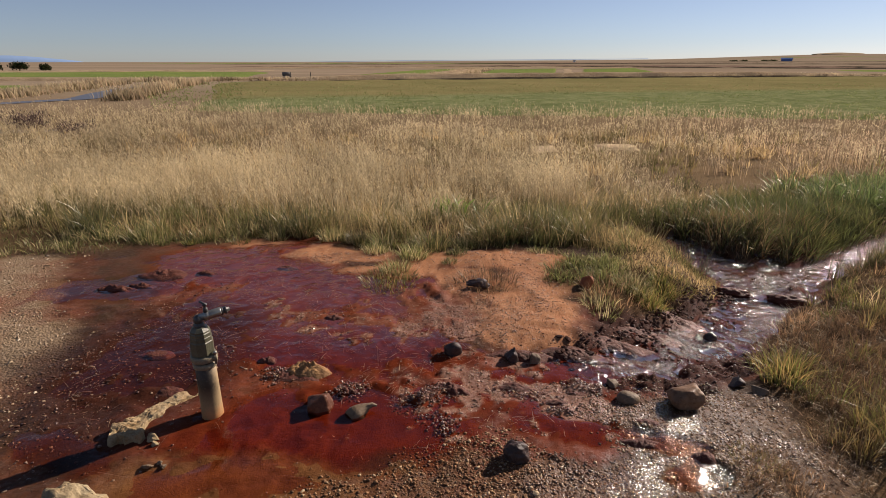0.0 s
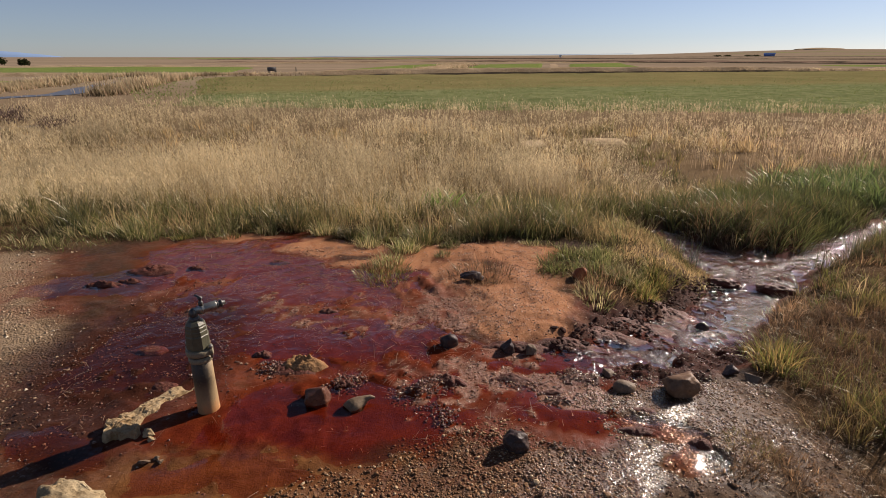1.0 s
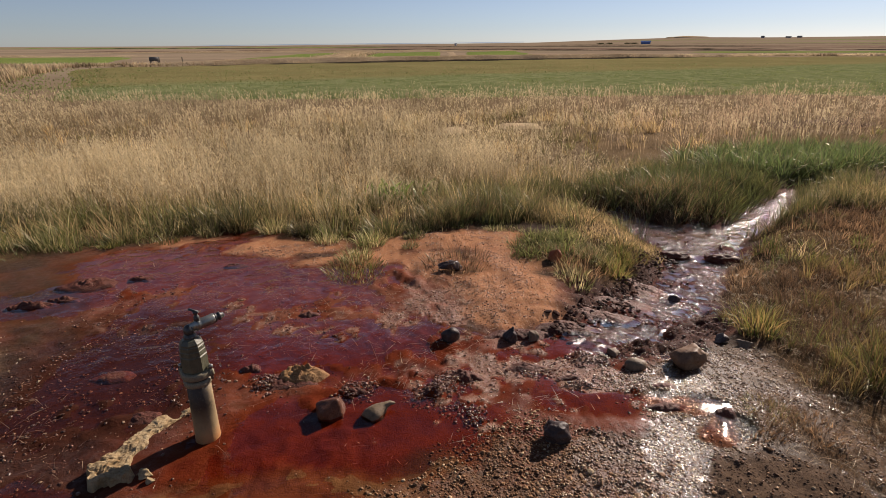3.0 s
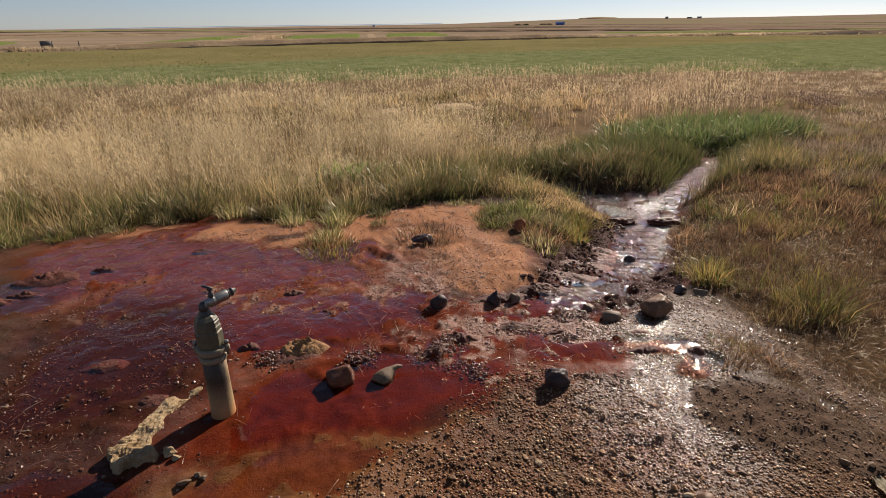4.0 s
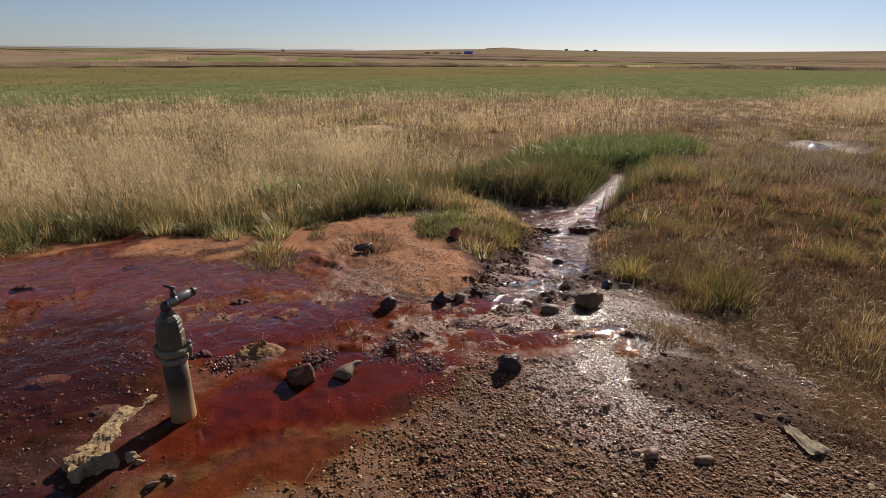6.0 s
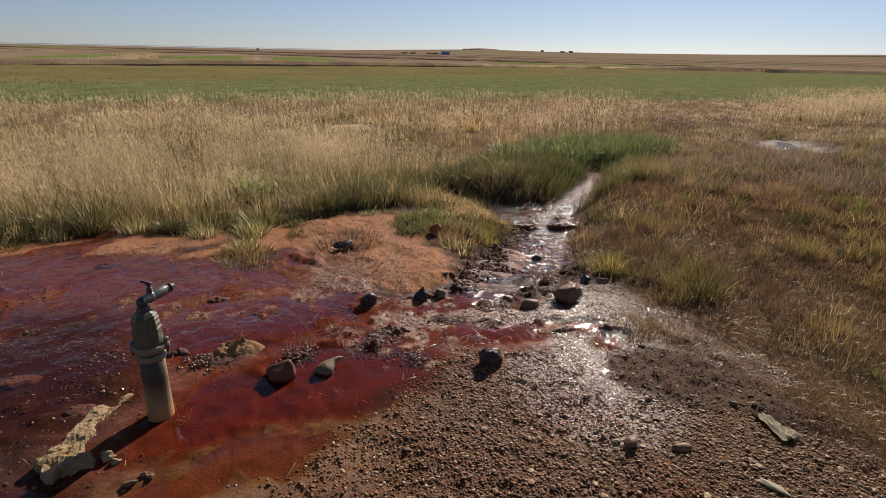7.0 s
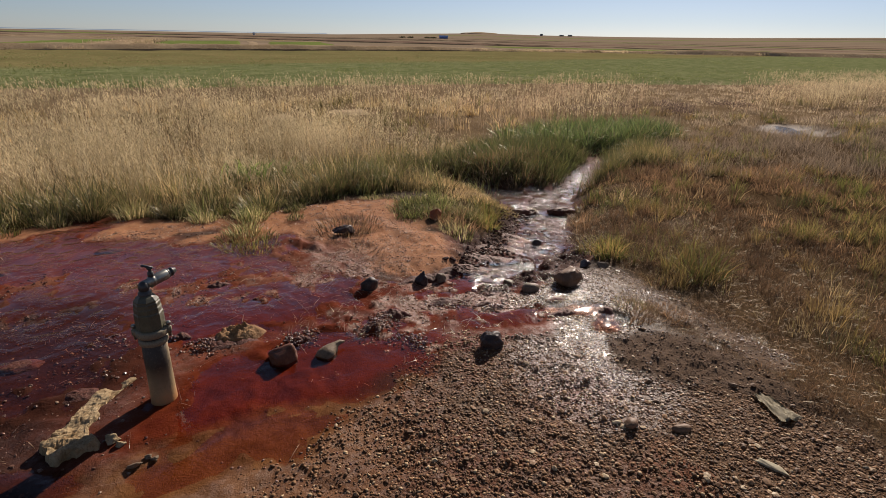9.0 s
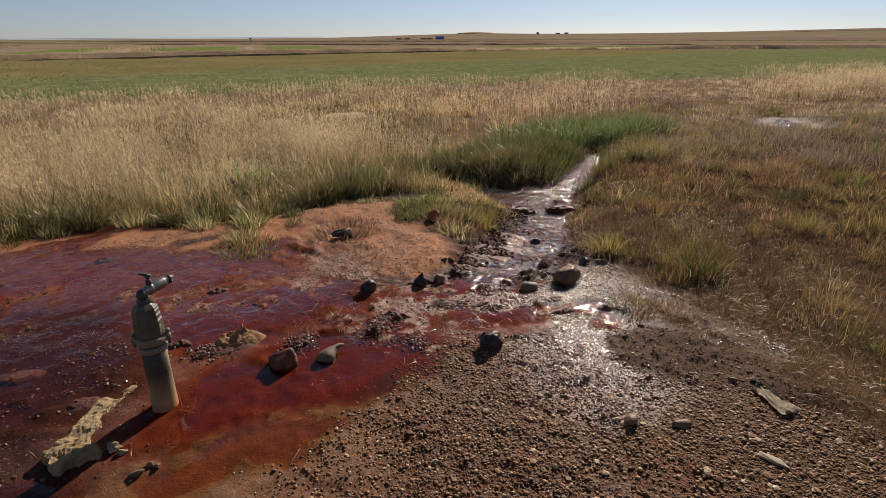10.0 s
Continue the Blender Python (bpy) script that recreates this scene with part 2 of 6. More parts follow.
# ---------------- materials ----------------
class Mat:
    """A thin wrapper to write node materials in few lines."""

    def __init__(self, name, rough=0.8, metal=0.0, spec=0.5):
        self.m = bpy.data.materials.new(name)
        self.m.use_nodes = True
        self.t = self.m.node_tree
        self.p = self.t.nodes["Principled BSDF"]
        self.p.inputs["Roughness"].default_value = rough
        self.p.inputs["Metallic"].default_value = metal
        self.p.inputs["Specular IOR Level"].default_value = spec
        self.geo = self.t.nodes.new("ShaderNodeNewGeometry").outputs["Position"]
        self.obj = self.t.nodes.new("ShaderNodeTexCoord").outputs["Object"]

    def link(self, a, b):
        self.t.links.new(a, b)
        return self

    def val(self, socket, v):
        if hasattr(v, "is_linked"):
            self.t.links.new(v, socket)
        else:
            socket.default_value = v

    def noise(self, scale, detail=5, rough=0.6, world=True, distort=0.0):
        n = self.t.nodes.new("ShaderNodeTexNoise")
        n.inputs["Scale"].default_value = scale
        n.inputs["Detail"].default_value = detail
        n.inputs["Roughness"].default_value = rough
        n.inputs["Distortion"].default_value = distort
        self.link(self.geo if world else self.obj, n.inputs["Vector"])
        return n.outputs["Fac"]

    def voronoi(self, scale, world=True, out="Distance"):
        n = self.t.nodes.new("ShaderNodeTexVoronoi")
        n.inputs["Scale"].default_value = scale
        self.link(self.geo if world else self.obj, n.inputs["Vector"])
        return n.outputs[out]

    def attr(self, name):
        n = self.t.nodes.new("ShaderNodeAttribute")
        n.attribute_name = name
        return n.outputs["Fac"]

    def rnd(self):
        return self.t.nodes.new("ShaderNodeObjectInfo").outputs["Random"]

    def island(self):
        return self.t.nodes.new("ShaderNodeNewGeometry").outputs["Random Per Island"]

    def math(self, op, a, b=0.0, c=0.0, clamp=False):
        n = self.t.nodes.new("ShaderNodeMath")
        n.operation, n.use_clamp = op, clamp
        for s, v in zip(n.inputs, (a, b, c)):
            self.val(s, v)
        return n.outputs[0]

    def ramp(self, f, a, b):
        """f mapped from a..b to 0..1, clamped."""
        n = self.t.nodes.new("ShaderNodeMapRange")
        self.val(n.inputs["Value"], f)
        self.val(n.inputs["From Min"], a)
        self.val(n.inputs["From Max"], b)
        return n.outputs["Result"]

    def mix(self, f, a, b):
        n = self.t.nodes.new("ShaderNodeMix")
        n.data_type = 'RGBA'
        self.val(n.inputs["Factor"], f)
        ins = [s for s in n.inputs if s.type == 'RGBA']
        for s, v in zip(ins, (a, b)):
            self.val(s, (*v, 1) if isinstance(v, tuple) and len(v) == 3 else v)
        return [o for o in n.outputs if o.type == 'RGBA'][0]

    def colour(self, v):
        self.val(self.p.inputs["Base Color"], (*v, 1) if isinstance(v, tuple) and len(v) == 3 else v)
        return self

    def bump(self, h, dist=0.01, strength=1.0):
        n = self.t.nodes.new("ShaderNodeBump")
        n.inputs["Distance"].default_value = dist
        self.val(n.inputs["Strength"], strength)
        self.val(n.inputs["Height"], h)
        self.link(n.outputs[0], self.p.inputs["Normal"])
        return self

    def rough(self, v):
        self.val(self.p.inputs["Roughness"], v)
        return self


def ground_material():
    m = Mat("earth")
    big, mid, fine = m.noise(1.3, 5), m.noise(9, 6, 0.65), m.noise(70, 5, 0.7)
    red, orange, pebble, silt, turf, chan = (m.attr(k) for k in ("red", "orange", "pebble", "silt", "turf", "bank"))
    jit = m.math('MULTIPLY_ADD', mid, 0.8, -0.4)

    def ragged(mask):
        return m.math('MULTIPLY_ADD', jit, m.ramp(mask, 0.0, 0.15), mask)

    grain = m.noise(220, 4, 0.7)
    col = m.mix(m.ramp(fine, 0.3, 0.7), (0.028, 0.014, 0.007), (0.08, 0.042, 0.019))           # brown earth
    col = m.mix(m.ramp(ragged(pebble), 0.3, 0.7), col, m.mix(m.ramp(grain, 0.35, 0.65), (0.035, 0.017, 0.007), (0.16, 0.082, 0.034)))
    col = m.mix(m.ramp(ragged(silt), 0.3, 0.9), col, m.mix(m.ramp(fine, 0.35, 0.7), (0.05, 0.026, 0.011), (0.16, 0.085, 0.036)))
    col = m.mix(m.ramp(ragged(m.attr("dry")), 0.3, 0.8), col, m.mix(m.ramp(grain, 0.35, 0.65), (0.13, 0.085, 0.045), (0.36, 0.26, 0.155)))
    col = m.mix(m.ramp(ragged(m.attr("soil")), 0.25, 0.75), col, m.mix(m.ramp(fine, 0.3, 0.7), (0.045, 0.027, 0.017), (0.12, 0.075, 0.045)))
    ochre = m.attr("ochre")
    col = m.mix(m.ramp(ragged(ochre), 0.25, 0.8), col, m.mix(m.ramp(fine, 0.35, 0.7), (0.065, 0.023, 0.007), (0.14, 0.052, 0.015)))
    slime = m.mix(m.ramp(big, 0.35, 0.65), (0.095, 0.012, 0.003), (0.18, 0.040, 0.007))
    slime = m.mix(m.ramp(mid, 0.52, 0.75), slime, (0.085, 0.03, 0.010))
    slime = m.mix(m.ramp(m.noise(3.1, 5, 0.6), 0.56, 0.7), slime, (0.13, 0.032, 0.009))
    slime = m.mix(m.ramp(grain, 0.64, 0.8), slime, (0.20, 0.095, 0.045))
    slime = m.mix(m.math('MULTIPLY', m.attr("silty"), m.ramp(m.noise(6.0, 6, 0.7), 0.38, 0.62)), slime, m.mix(fine, (0.16, 0.06, 0.036), (0.27, 0.12, 0.07)))
    slime = m.mix(m.attr("pool"), slime, m.mix(m.ramp(mid, 0.35, 0.7), (0.075, 0.008, 0.002), (0.145, 0.025, 0.004)))
    col = m.mix(m.ramp(ragged(red), 0.2, 0.8), col, slime)
    col = m.mix(m.ramp(ragged(m.attr("tan")), 0.3, 0.75), col, m.mix(m.ramp(fine, 0.3, 0.7), (0.12, 0.04, 0.022), (0.27, 0.125, 0.066)))
    col = m.mix(m.ramp(ragged(ochre), 0.35, 0.85), col, m.mix(m.ramp(mid, 0.35, 0.7), (0.10, 0.036, 0.011), (0.19, 0.082, 0.026)))
    col = m.mix(m.attr("murk"), col, m.mix(m.ramp(fine, 0.3, 0.7), (0.018, 0.007, 0.004), (0.05, 0.018, 0.010)))
    crust = m.mix(m.ramp(fine, 0.3, 0.75), (0.28, 0.105, 0.042), (0.42, 0.21, 0.10))
    crust = m.mix(m.ramp(grain, 0.5, 0.8), crust, (0.46, 0.29, 0.17))
    crust = m.mix(m.ramp(mid, 0.55, 0.75), crust, (0.25, 0.09, 0.04))
    crust = m.mix(m.ramp(big, 0.5, 0.7), crust, (0.34, 0.155, 0.075))
    col = m.mix(m.ramp(ragged(orange), 0.35, 0.8), col, crust)
    col = m.mix(m.ramp(chan, 0.25, 0.8), col, m.mix(m.ramp(fine, 0.3, 0.7), (0.022, 0.008, 0.005), (0.07, 0.022, 0.012)))
    stream = m.attr("stream")
    col = m.mix(stream, col, m.mix(m.ramp(fine, 0.35, 0.7), (0.035, 0.009, 0.006), (0.10, 0.024, 0.013)))
    # turf soil close by, rough moor and pasture further off
    pos = m.t.nodes.new("ShaderNodeSeparateXYZ")
    m.link(m.geo, pos.inputs[0])
    far = m.ramp(pos.outputs["Y"], 14, 40)
    patch = m.noise(0.035, 5, 0.6)
    streak = m.t.nodes.new("ShaderNodeTexNoise")
    streak.inputs["Scale"].default_value = 1.0
    streak.inputs["Detail"].default_value = 6
    mp = m.t.nodes.new("ShaderNodeMapping")
    mp.inputs["Scale"].default_value = (0.006, 0.05, 0.05)
    m.link(m.geo, mp.inputs["Vector"])
    m.link(mp.outputs[0], streak.inputs["Vector"])
    soil = m.mix(m.ramp(fine, 0.3, 0.7), (0.04, 0.026, 0.014), (0.13, 0.085, 0.045))
    soil = m.mix(m.ramp(pos.outputs["Y"], 5.5, 9.0), soil, m.mix(fine, (0.12, 0.085, 0.045), (0.24, 0.17, 0.10)))
    moor = m.mix(m.ramp(streak.outputs["Fac"], 0.38, 0.62), (0.28, 0.215, 0.15), (0.21, 0.17, 0.115))
    moor = m.mix(m.ramp(patch, 0.48, 0.66), moor, (0.23, 0.17, 0.12))
    moor = m.mix(m.ramp(m.noise(0.5, 4), 0.55, 0.8), moor, (0.34, 0.27, 0.17))
    col = m.mix(turf, col, m.mix(far, soil, moor))
    m.colour(col)
    wet = m.math('MULTIPLY', m.attr("damp"), m.math('SUBTRACT', 1.0, turf), clamp=True)
    spots = m.ramp(m.noise(40, 4, 0.6), 0.45, 0.60)
    gloss = m.math('MULTIPLY', wet, m.math('MULTIPLY_ADD', spots, 0.5, 0.5))
    m.rough(m.math('SUBTRACT', m.math('MULTIPLY_ADD', fine, 0.2, 0.75), m.math('MULTIPLY', gloss, 0.72), clamp=True))
    m.val(m.p.inputs["Specular IOR Level"], m.math('ADD', m.math('MULTIPLY', gloss, 0.55), m.math('MULTIPLY_ADD', turf, -0.05, 0.05)))
    cells = m.math('MULTIPLY', m.voronoi(85), m.math('MULTIPLY', m.math('SUBTRACT', pebble, ochre, clamp=True), -0.6))
    hgt = m.math('ADD', m.math('MULTIPLY', mid, 0.15), m.math('ADD', m.math('MULTIPLY', fine, 0.4), m.math('ADD', m.math('MULTIPLY', grain, 0.3), cells)))
    m.bump(hgt, 0.011, 0.9)
    return m.m


def water_material(name, tint, ripple=0.6, rough=0.06, wavelet=36, low=0.53):
    """Shallow clear water: a coloured bed shows through, the sky is mirrored at low angles."""
    mt = bpy.data.materials.new(name)
    mt.use_nodes = True
    t = mt.node_tree
    t.nodes.clear()
    out = t.nodes.new("ShaderNodeOutputMaterial")
    tr = t.nodes.new("ShaderNodeBsdfTransparent")
    depth = t.nodes.new("ShaderNodeAttribute")
    depth.attribute_name = "depth"
    hue = t.nodes.new("ShaderNodeMix")
    hue.data_type = 'RGBA'
    t.links.new(depth.outputs["Fac"], hue.inputs["Factor"])
    ends = [q for q in hue.inputs if q.type == 'RGBA']
    ends[0].default_value, ends[1].default_value = (1, 1, 1, 1), (*tint, 1)
    t.links.new([q for q in hue.outputs if q.type == 'RGBA'][0], tr.inputs[0])
    gl = t.nodes.new("ShaderNodeBsdfGlossy")
    gl.inputs["Roughness"].default_value = rough
    fr = t.nodes.new("ShaderNodeFresnel")
    film = t.nodes.new("ShaderNodeAttribute")         # an oily mineral skin lies on the still water
    film.attribute_name = "film"
    ior = t.nodes.new("ShaderNodeMath")
    ior.operation = 'MULTIPLY_ADD'
    ior.inputs[1].default_value = 0.75
    ior.inputs[2].default_value = 1.33
    t.links.new(film.outputs["Fac"], ior.inputs[0])
    t.links.new(ior.outputs[0], fr.inputs["IOR"])
    mx = t.nodes.new("ShaderNodeMixShader")
    geo = t.nodes.new("ShaderNodeNewGeometry")
    no = t.nodes.new("ShaderNodeTexNoise")
    no.inputs["Scale"].default_value = 9
    no.inputs["Detail"].default_value = 1
    t.links.new(geo.outputs["Position"], no.inputs["Vector"])
    bp = t.nodes.new("ShaderNodeBump")
    flow = t.nodes.new("ShaderNodeAttribute")
    flow.attribute_name = "flow"
    amount = t.nodes.new("ShaderNodeMath")
    amount.operation = 'MULTIPLY'
    amount.inputs[1].default_value = ripple
    t.links.new(flow.outputs["Fac"], amount.inputs[0])
    t.links.new(amount.outputs[0], bp.inputs["Strength"])
    bp.inputs["Distance"].default_value = 0.03
    # steep little wavelets in broken patches on a gentle swell
    fine = t.nodes.new("ShaderNodeTexNoise")
    fine.inputs["Scale"].default_value = wavelet
    fine.inputs["Detail"].default_value = 2
    t.links.new(geo.outputs["Position"], fine.inputs["Vector"])
    where = t.nodes.new("ShaderNodeMapRange")
    where.inputs["From Min"].default_value = low
    where.inputs["From Max"].default_value = low + 0.12
    t.links.new(no.outputs["Fac"], where.inputs["Value"])
    wave = t.nodes.new("ShaderNodeMath")
    wave.operation = 'MULTIPLY'
    t.links.new(fine.outputs["Fac"], wave.inputs[0])
    t.links.new(where.outputs["Result"], wave.inputs[1])
    total = t.nodes.new("ShaderNodeMath")
    total.operation = 'MULTIPLY_ADD'
    total.inputs[1].default_value = 0.3
    t.links.new(no.outputs["Fac"], total.inputs[0])
    t.links.new(wave.outputs[0], total.inputs[2])
    t.links.new(total.outputs[0], bp.inputs["Height"])
    t.links.new(bp.outputs[0], gl.inputs["Normal"])
    t.links.new(bp.outputs[0], fr.inputs["Normal"])
    thin = t.nodes.new("ShaderNodeMath")
    thin.operation = 'MULTIPLY'
    t.links.new(fr.outputs[0], thin.inputs[0])
    t.links.new(depth.outputs["Fac"], thin.inputs[1])
    t.links.new(thin.outputs[0], mx.inputs[0])
    t.links.new(tr.outputs[0], mx.inputs[1])
    t.links.new(gl.outputs[0], mx.inputs[2])
    t.links.new(mx.outputs[0], out.inputs["Surface"])
    return mt


def leaf_material(name, base, tip, other, share=0.35, gloss=0.0):
    """Grass: colour from foot to tip with a share of blades of another colour; light passes through."""
    mt = bpy.data.materials.new(name)
    mt.use_nodes = True
    t = mt.node_tree
    t.nodes.clear()
    out = t.nodes.new("ShaderNodeOutputMaterial")

    def attr(k):
        n = t.nodes.new("ShaderNodeAttribute")
        n.attribute_name = k
        return n.outputs["Fac"]

    def mix(f, a, b):
        n = t.nodes.new("ShaderNodeMix")
        n.data_type = 'RGBA'
        if hasattr(f, "is_linked"):
            t.links.new(f, n.inputs["Factor"])
        else:
            n.inputs["Factor"].default_value = f
        for s, v in zip([s for s in n.inputs if s.type == 'RGBA'], (a, b)):
            if isinstance(v, tuple):
                s.default_value = (*v, 1)
            else:
                t.links.new(v, s)
        return [o for o in n.outputs if o.type == 'RGBA'][0]

    tint = attr("tint")
    # In the grasses a dark base colour paints shade at the blades' feet.
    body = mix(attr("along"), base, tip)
    pick = t.nodes.new("ShaderNodeMapRange")
    pick.inputs["From Min"].default_value = 1 - share - 0.1
    pick.inputs["From Max"].default_value = 1 - share + 0.1
    t.links.new(tint, pick.inputs["Value"])
    col = mix(pick.outputs["Result"], body, other)
    bri = t.nodes.new("ShaderNodeMath")
    bri.operation = 'MULTIPLY_ADD'
    t.links.new(attr("shade"), bri.inputs[0])
    bri.inputs[1].default_value = 1.15
    bri.inputs[2].default_value = 0.42
    hsv = t.nodes.new("ShaderNodeHueSaturation")
    t.links.new(bri.outputs[0], hsv.inputs["Value"])
    t.links.new(col, hsv.inputs["Color"])
    di = t.nodes.new("ShaderNodeBsdfDiffuse")
    tl = t.nodes.new("ShaderNodeBsdfTranslucent")
    gl = t.nodes.new("ShaderNodeBsdfGlossy")
    gl.inputs["Roughness"].default_value = 0.4
    gl.inputs["Color"].default_value = (0.6, 0.58, 0.5, 1)
    t.links.new(hsv.outputs[0], di.inputs[0])
    t.links.new(hsv.outputs[0], tl.inputs[0])
    a = t.nodes.new("ShaderNodeMixShader")
    a.inputs[0].default_value = 0.48
    t.links.new(di.outputs[0], a.inputs[1])
    t.links.new(tl.outputs[0], a.inputs[2])
    b = t.nodes.new("ShaderNodeMixShader")
    b.inputs[0].default_value = gloss
    t.links.new(a.outputs[0], b.inputs[1])
    t.links.new(gl.outputs[0], b.inputs[2])
    t.links.new(b.outputs[0], out.inputs["Surface"])
    return mt


def stone_material(name, a, b, c, rough=0.75, scale=14, bump=0.006, wet=False):
    m = Mat(name, rough, 0.0, 0.25)
    n1, n2 = m.noise(scale, 6, 0.65, world=False), m.noise(scale * 6, 5, 0.7, world=False)
    col = m.mix(m.ramp(n1, 0.35, 0.65), a, b)
    col = m.mix(m.ramp(n2, 0.5, 0.8), col, c)
    m.colour(col)
    m.rough(m.math('MULTIPLY_ADD', n2, 0.25, rough - 0.12, clamp=True))
    m.bump(m.math('ADD', n1, m.math('MULTIPLY', n2, 0.5)), bump, 0.9)
    return m.m


def crop_material(name, a, b, c, line=0.0):
    m = Mat(name, 0.9, 0.0, 0.0)
    n1, n2, n3 = m.noise(0.12, 4), m.noise(1.6, 6, 0.7), m.noise(7.0, 4, 0.7)
    col = m.mix(m.ramp(n1, 0.38, 0.62), a, b)
    col = m.mix(m.ramp(n2, 0.5, 0.75), col, c)
    col = m.mix(m.ramp(n3, 0.55, 0.8), col, tuple(0.5 * k for k in a))
    m.colour(col)
    m.bump(m.math('ADD', n2, n3), 0.15, 0.7)
    return m.m


EARTH = ground_material()
RED_WATER = water_material("red_water", (0.86, 0.52, 0.40), 1.0, 0.11, 45, 0.42)
CLEAR_FILM = water_material("clear_film", (0.85, 0.77, 0.68), 0.75, 0.13, 120, 0.2)
CLEAR_WATER = water_material("ditch_water", (0.35, 0.33, 0.3), 0.9, 0.04, 20, 0.3)


# ---------------- ground: one sheet to the horizon ----------------
def axis(lo, hi, step, low_end, high_end, growth):
    mid = list(np.arange(lo, hi + step / 2, step))
    up, s, v = [], step, mid[-1]
    while v < high_end:
        s *= growth
        v += s
        up.append(v)
    down, s, v = [], step, mid[0]
    while v > low_end:
        s *= growth
        v -= s
        down.append(v)
    return np.array(down[::-1] + mid + up)


gx = axis(-1.95, 1.25, 0.0155, -4700, 4700, 1.06)
gy = axis(0.9, 3.0, 0.0155, -4700, 4700, 1.045)
X, Y = (a.ravel() for a in np.meshgrid(gx, gy))
M = masks(X, Y)
Z = smooth_ground(X, Y) + lumps(X, Y, M)
attrs = {k: M[k] for k in ("red", "orange", "pebble", "silt", "soil", "tan", "turf", "bank")}
flat_silt = sm(-0.3, 0.3, ell(X, Y, 0.62, 2.05, 0.5, 0.5))
attrs["stream"] = M["chan"] * sm(0.0, 0.008, M["water"])
attrs["pool"] = sm(-0.002, 0.007, M["water"]) * (1 - 0.75 * sm(2.5, 3.1, Y))
attrs["silty"] = sm(2.35, 2.9, Y + 0.3 * fbm(X, Y, 0.4, 227, 3) + 0.35 * sm(-0.8, -0.1, X)) * M["red"]
attrs["murk"] = 0.9 * sm(-0.15, 0.45, ell(X, Y, -1.75, 2.5, 0.62, 0.75) + 0.25 * fbm(X, Y, 0.3, 223, 3))
attrs["ochre"] = sm(-0.3, 0.5, ell(X, Y, -1.0, 1.62, 0.6, 0.3))
attrs["dry"] = M["pebble"] * sm(-1.7, -2.3, X)
attrs["damp"] = np.clip(np.max([lane(X, Y) * M["pebble"], 0.85 * M["tan"], 0.35 * M["red"], 0.75 * attrs["ochre"], 0.6 * flat_silt, 0.8 * sm(-0.02, 0.01, M["water"]), 0.2 * M["pebble"]], axis=0) * (1 - 0.95 * M["soil"]) * (1 - 0.7 * M["orange"]) * (1 - 0.7 * M["bank"]) * (1 - sm(-0.002, 0.005, M["water"])), 0, 1)
ground = tagged(new("ground", mesh_from("ground", np.stack([X, Y, Z], -1), grid_faces(len(gx), len(gy)), EARTH, attrs)),
                "iron-red wet mud and brown earth running out to flat moorland", "ground", kind="structure")


def water_sheet(name, x0, x1, y0, y1, step, material, label, least=-0.009, key="water", flow=0.0):
    ax, ay = np.arange(x0, x1, step), np.arange(y0, y1, step)
    x, y = (a.ravel() for a in np.meshgrid(ax, ay))
    m = masks(x, y)
    z = smooth_ground(x, y) + m[key] - 0.003
    f = grid_faces(len(ax), len(ay))
    f = f[(m[key][f] > least).all(axis=1)]
    used, inv = np.unique(f.ravel(), return_inverse=True)
    ob = new(name, mesh_from(name, np.stack([x, y, z], -1)[used], inv.reshape(-1, 4), material, {"flow": np.maximum(flow, np.maximum(0.08 + 0.92 * m["chan"], 0.3 * sm(2.2, 2.8, y)))[used], "depth": sm(least, least + (0.02 if key == "water" else 0.005), m[key])[used], "film": np.maximum(0.25 if key == "seep" else 1.0 * m["chan"], sm(2.2, 3.0, y + 0.25 * fbm(x, y, 0.6, 63, 3)) * (1 - m["chan"]) * (1 - 0.9 * sm(-0.15, 0.45, ell(x, y, -1.75, 2.5, 0.62, 0.75))))[used]}))
    ob.visible_shadow = False
    return tagged(ob, label, "water", kind="structure")


water_sheet("water_red", -3.2, 4.6, 1.4, 6.8, 0.03, RED_WATER, "thin film of rust-red water over the mud and in the runnel")
water_sheet("water_seep", 0.0, 1.25, 1.0, 2.6, 0.014, CLEAR_FILM, "thin wet film shining between the gravel", key="seep", flow=0.42)
water_sheet("water_far_stream", 8.5, 12.2, 4.8, 8.2, 0.06, CLEAR_WATER, "distant bend of the stream glinting between rough grass", flow=1.0)


# ---------------- things ----------------
def part(name, bm, material, parent=None, label="", smooth=True):
    me = bpy.data.meshes.new(name)
    bmesh.ops.recalc_face_normals(bm, faces=bm.faces[:])
    bm.to_mesh(me)
    bm.free()
    me.polygons.foreach_set("use_smooth", np.full(len(me.polygons), smooth, bool))
    me.materials.append(material)
    ob = new(name, me)
    if parent:
        ob.parent = parent
    if label:
        ob["label"] = label
    return ob


def lathe(profile, segs=28, cap=True, squash=None):
    """A turned body from (radius, height) pairs."""
    bm = bmesh.new()
    rings = []
    for r, z in profile:
        ring = []
        for i in range(segs):
            a = 2 * math.pi * i / segs
            k = squash(a, z) if squash else 1.0
            ring.append(bm.verts.new((r * k * math.cos(a), r * k * math.sin(a), z)))
        rings.append(ring)
    for a, b in zip(rings, rings[1:]):
        for i in range(segs):
            bm.faces.new((a[i], a[(i + 1) % segs], b[(i + 1) % segs], b[i]))
    if cap:
        bm.faces.new(rings[0][::-1])
        bm.faces.new(rings[-1])
    return bm


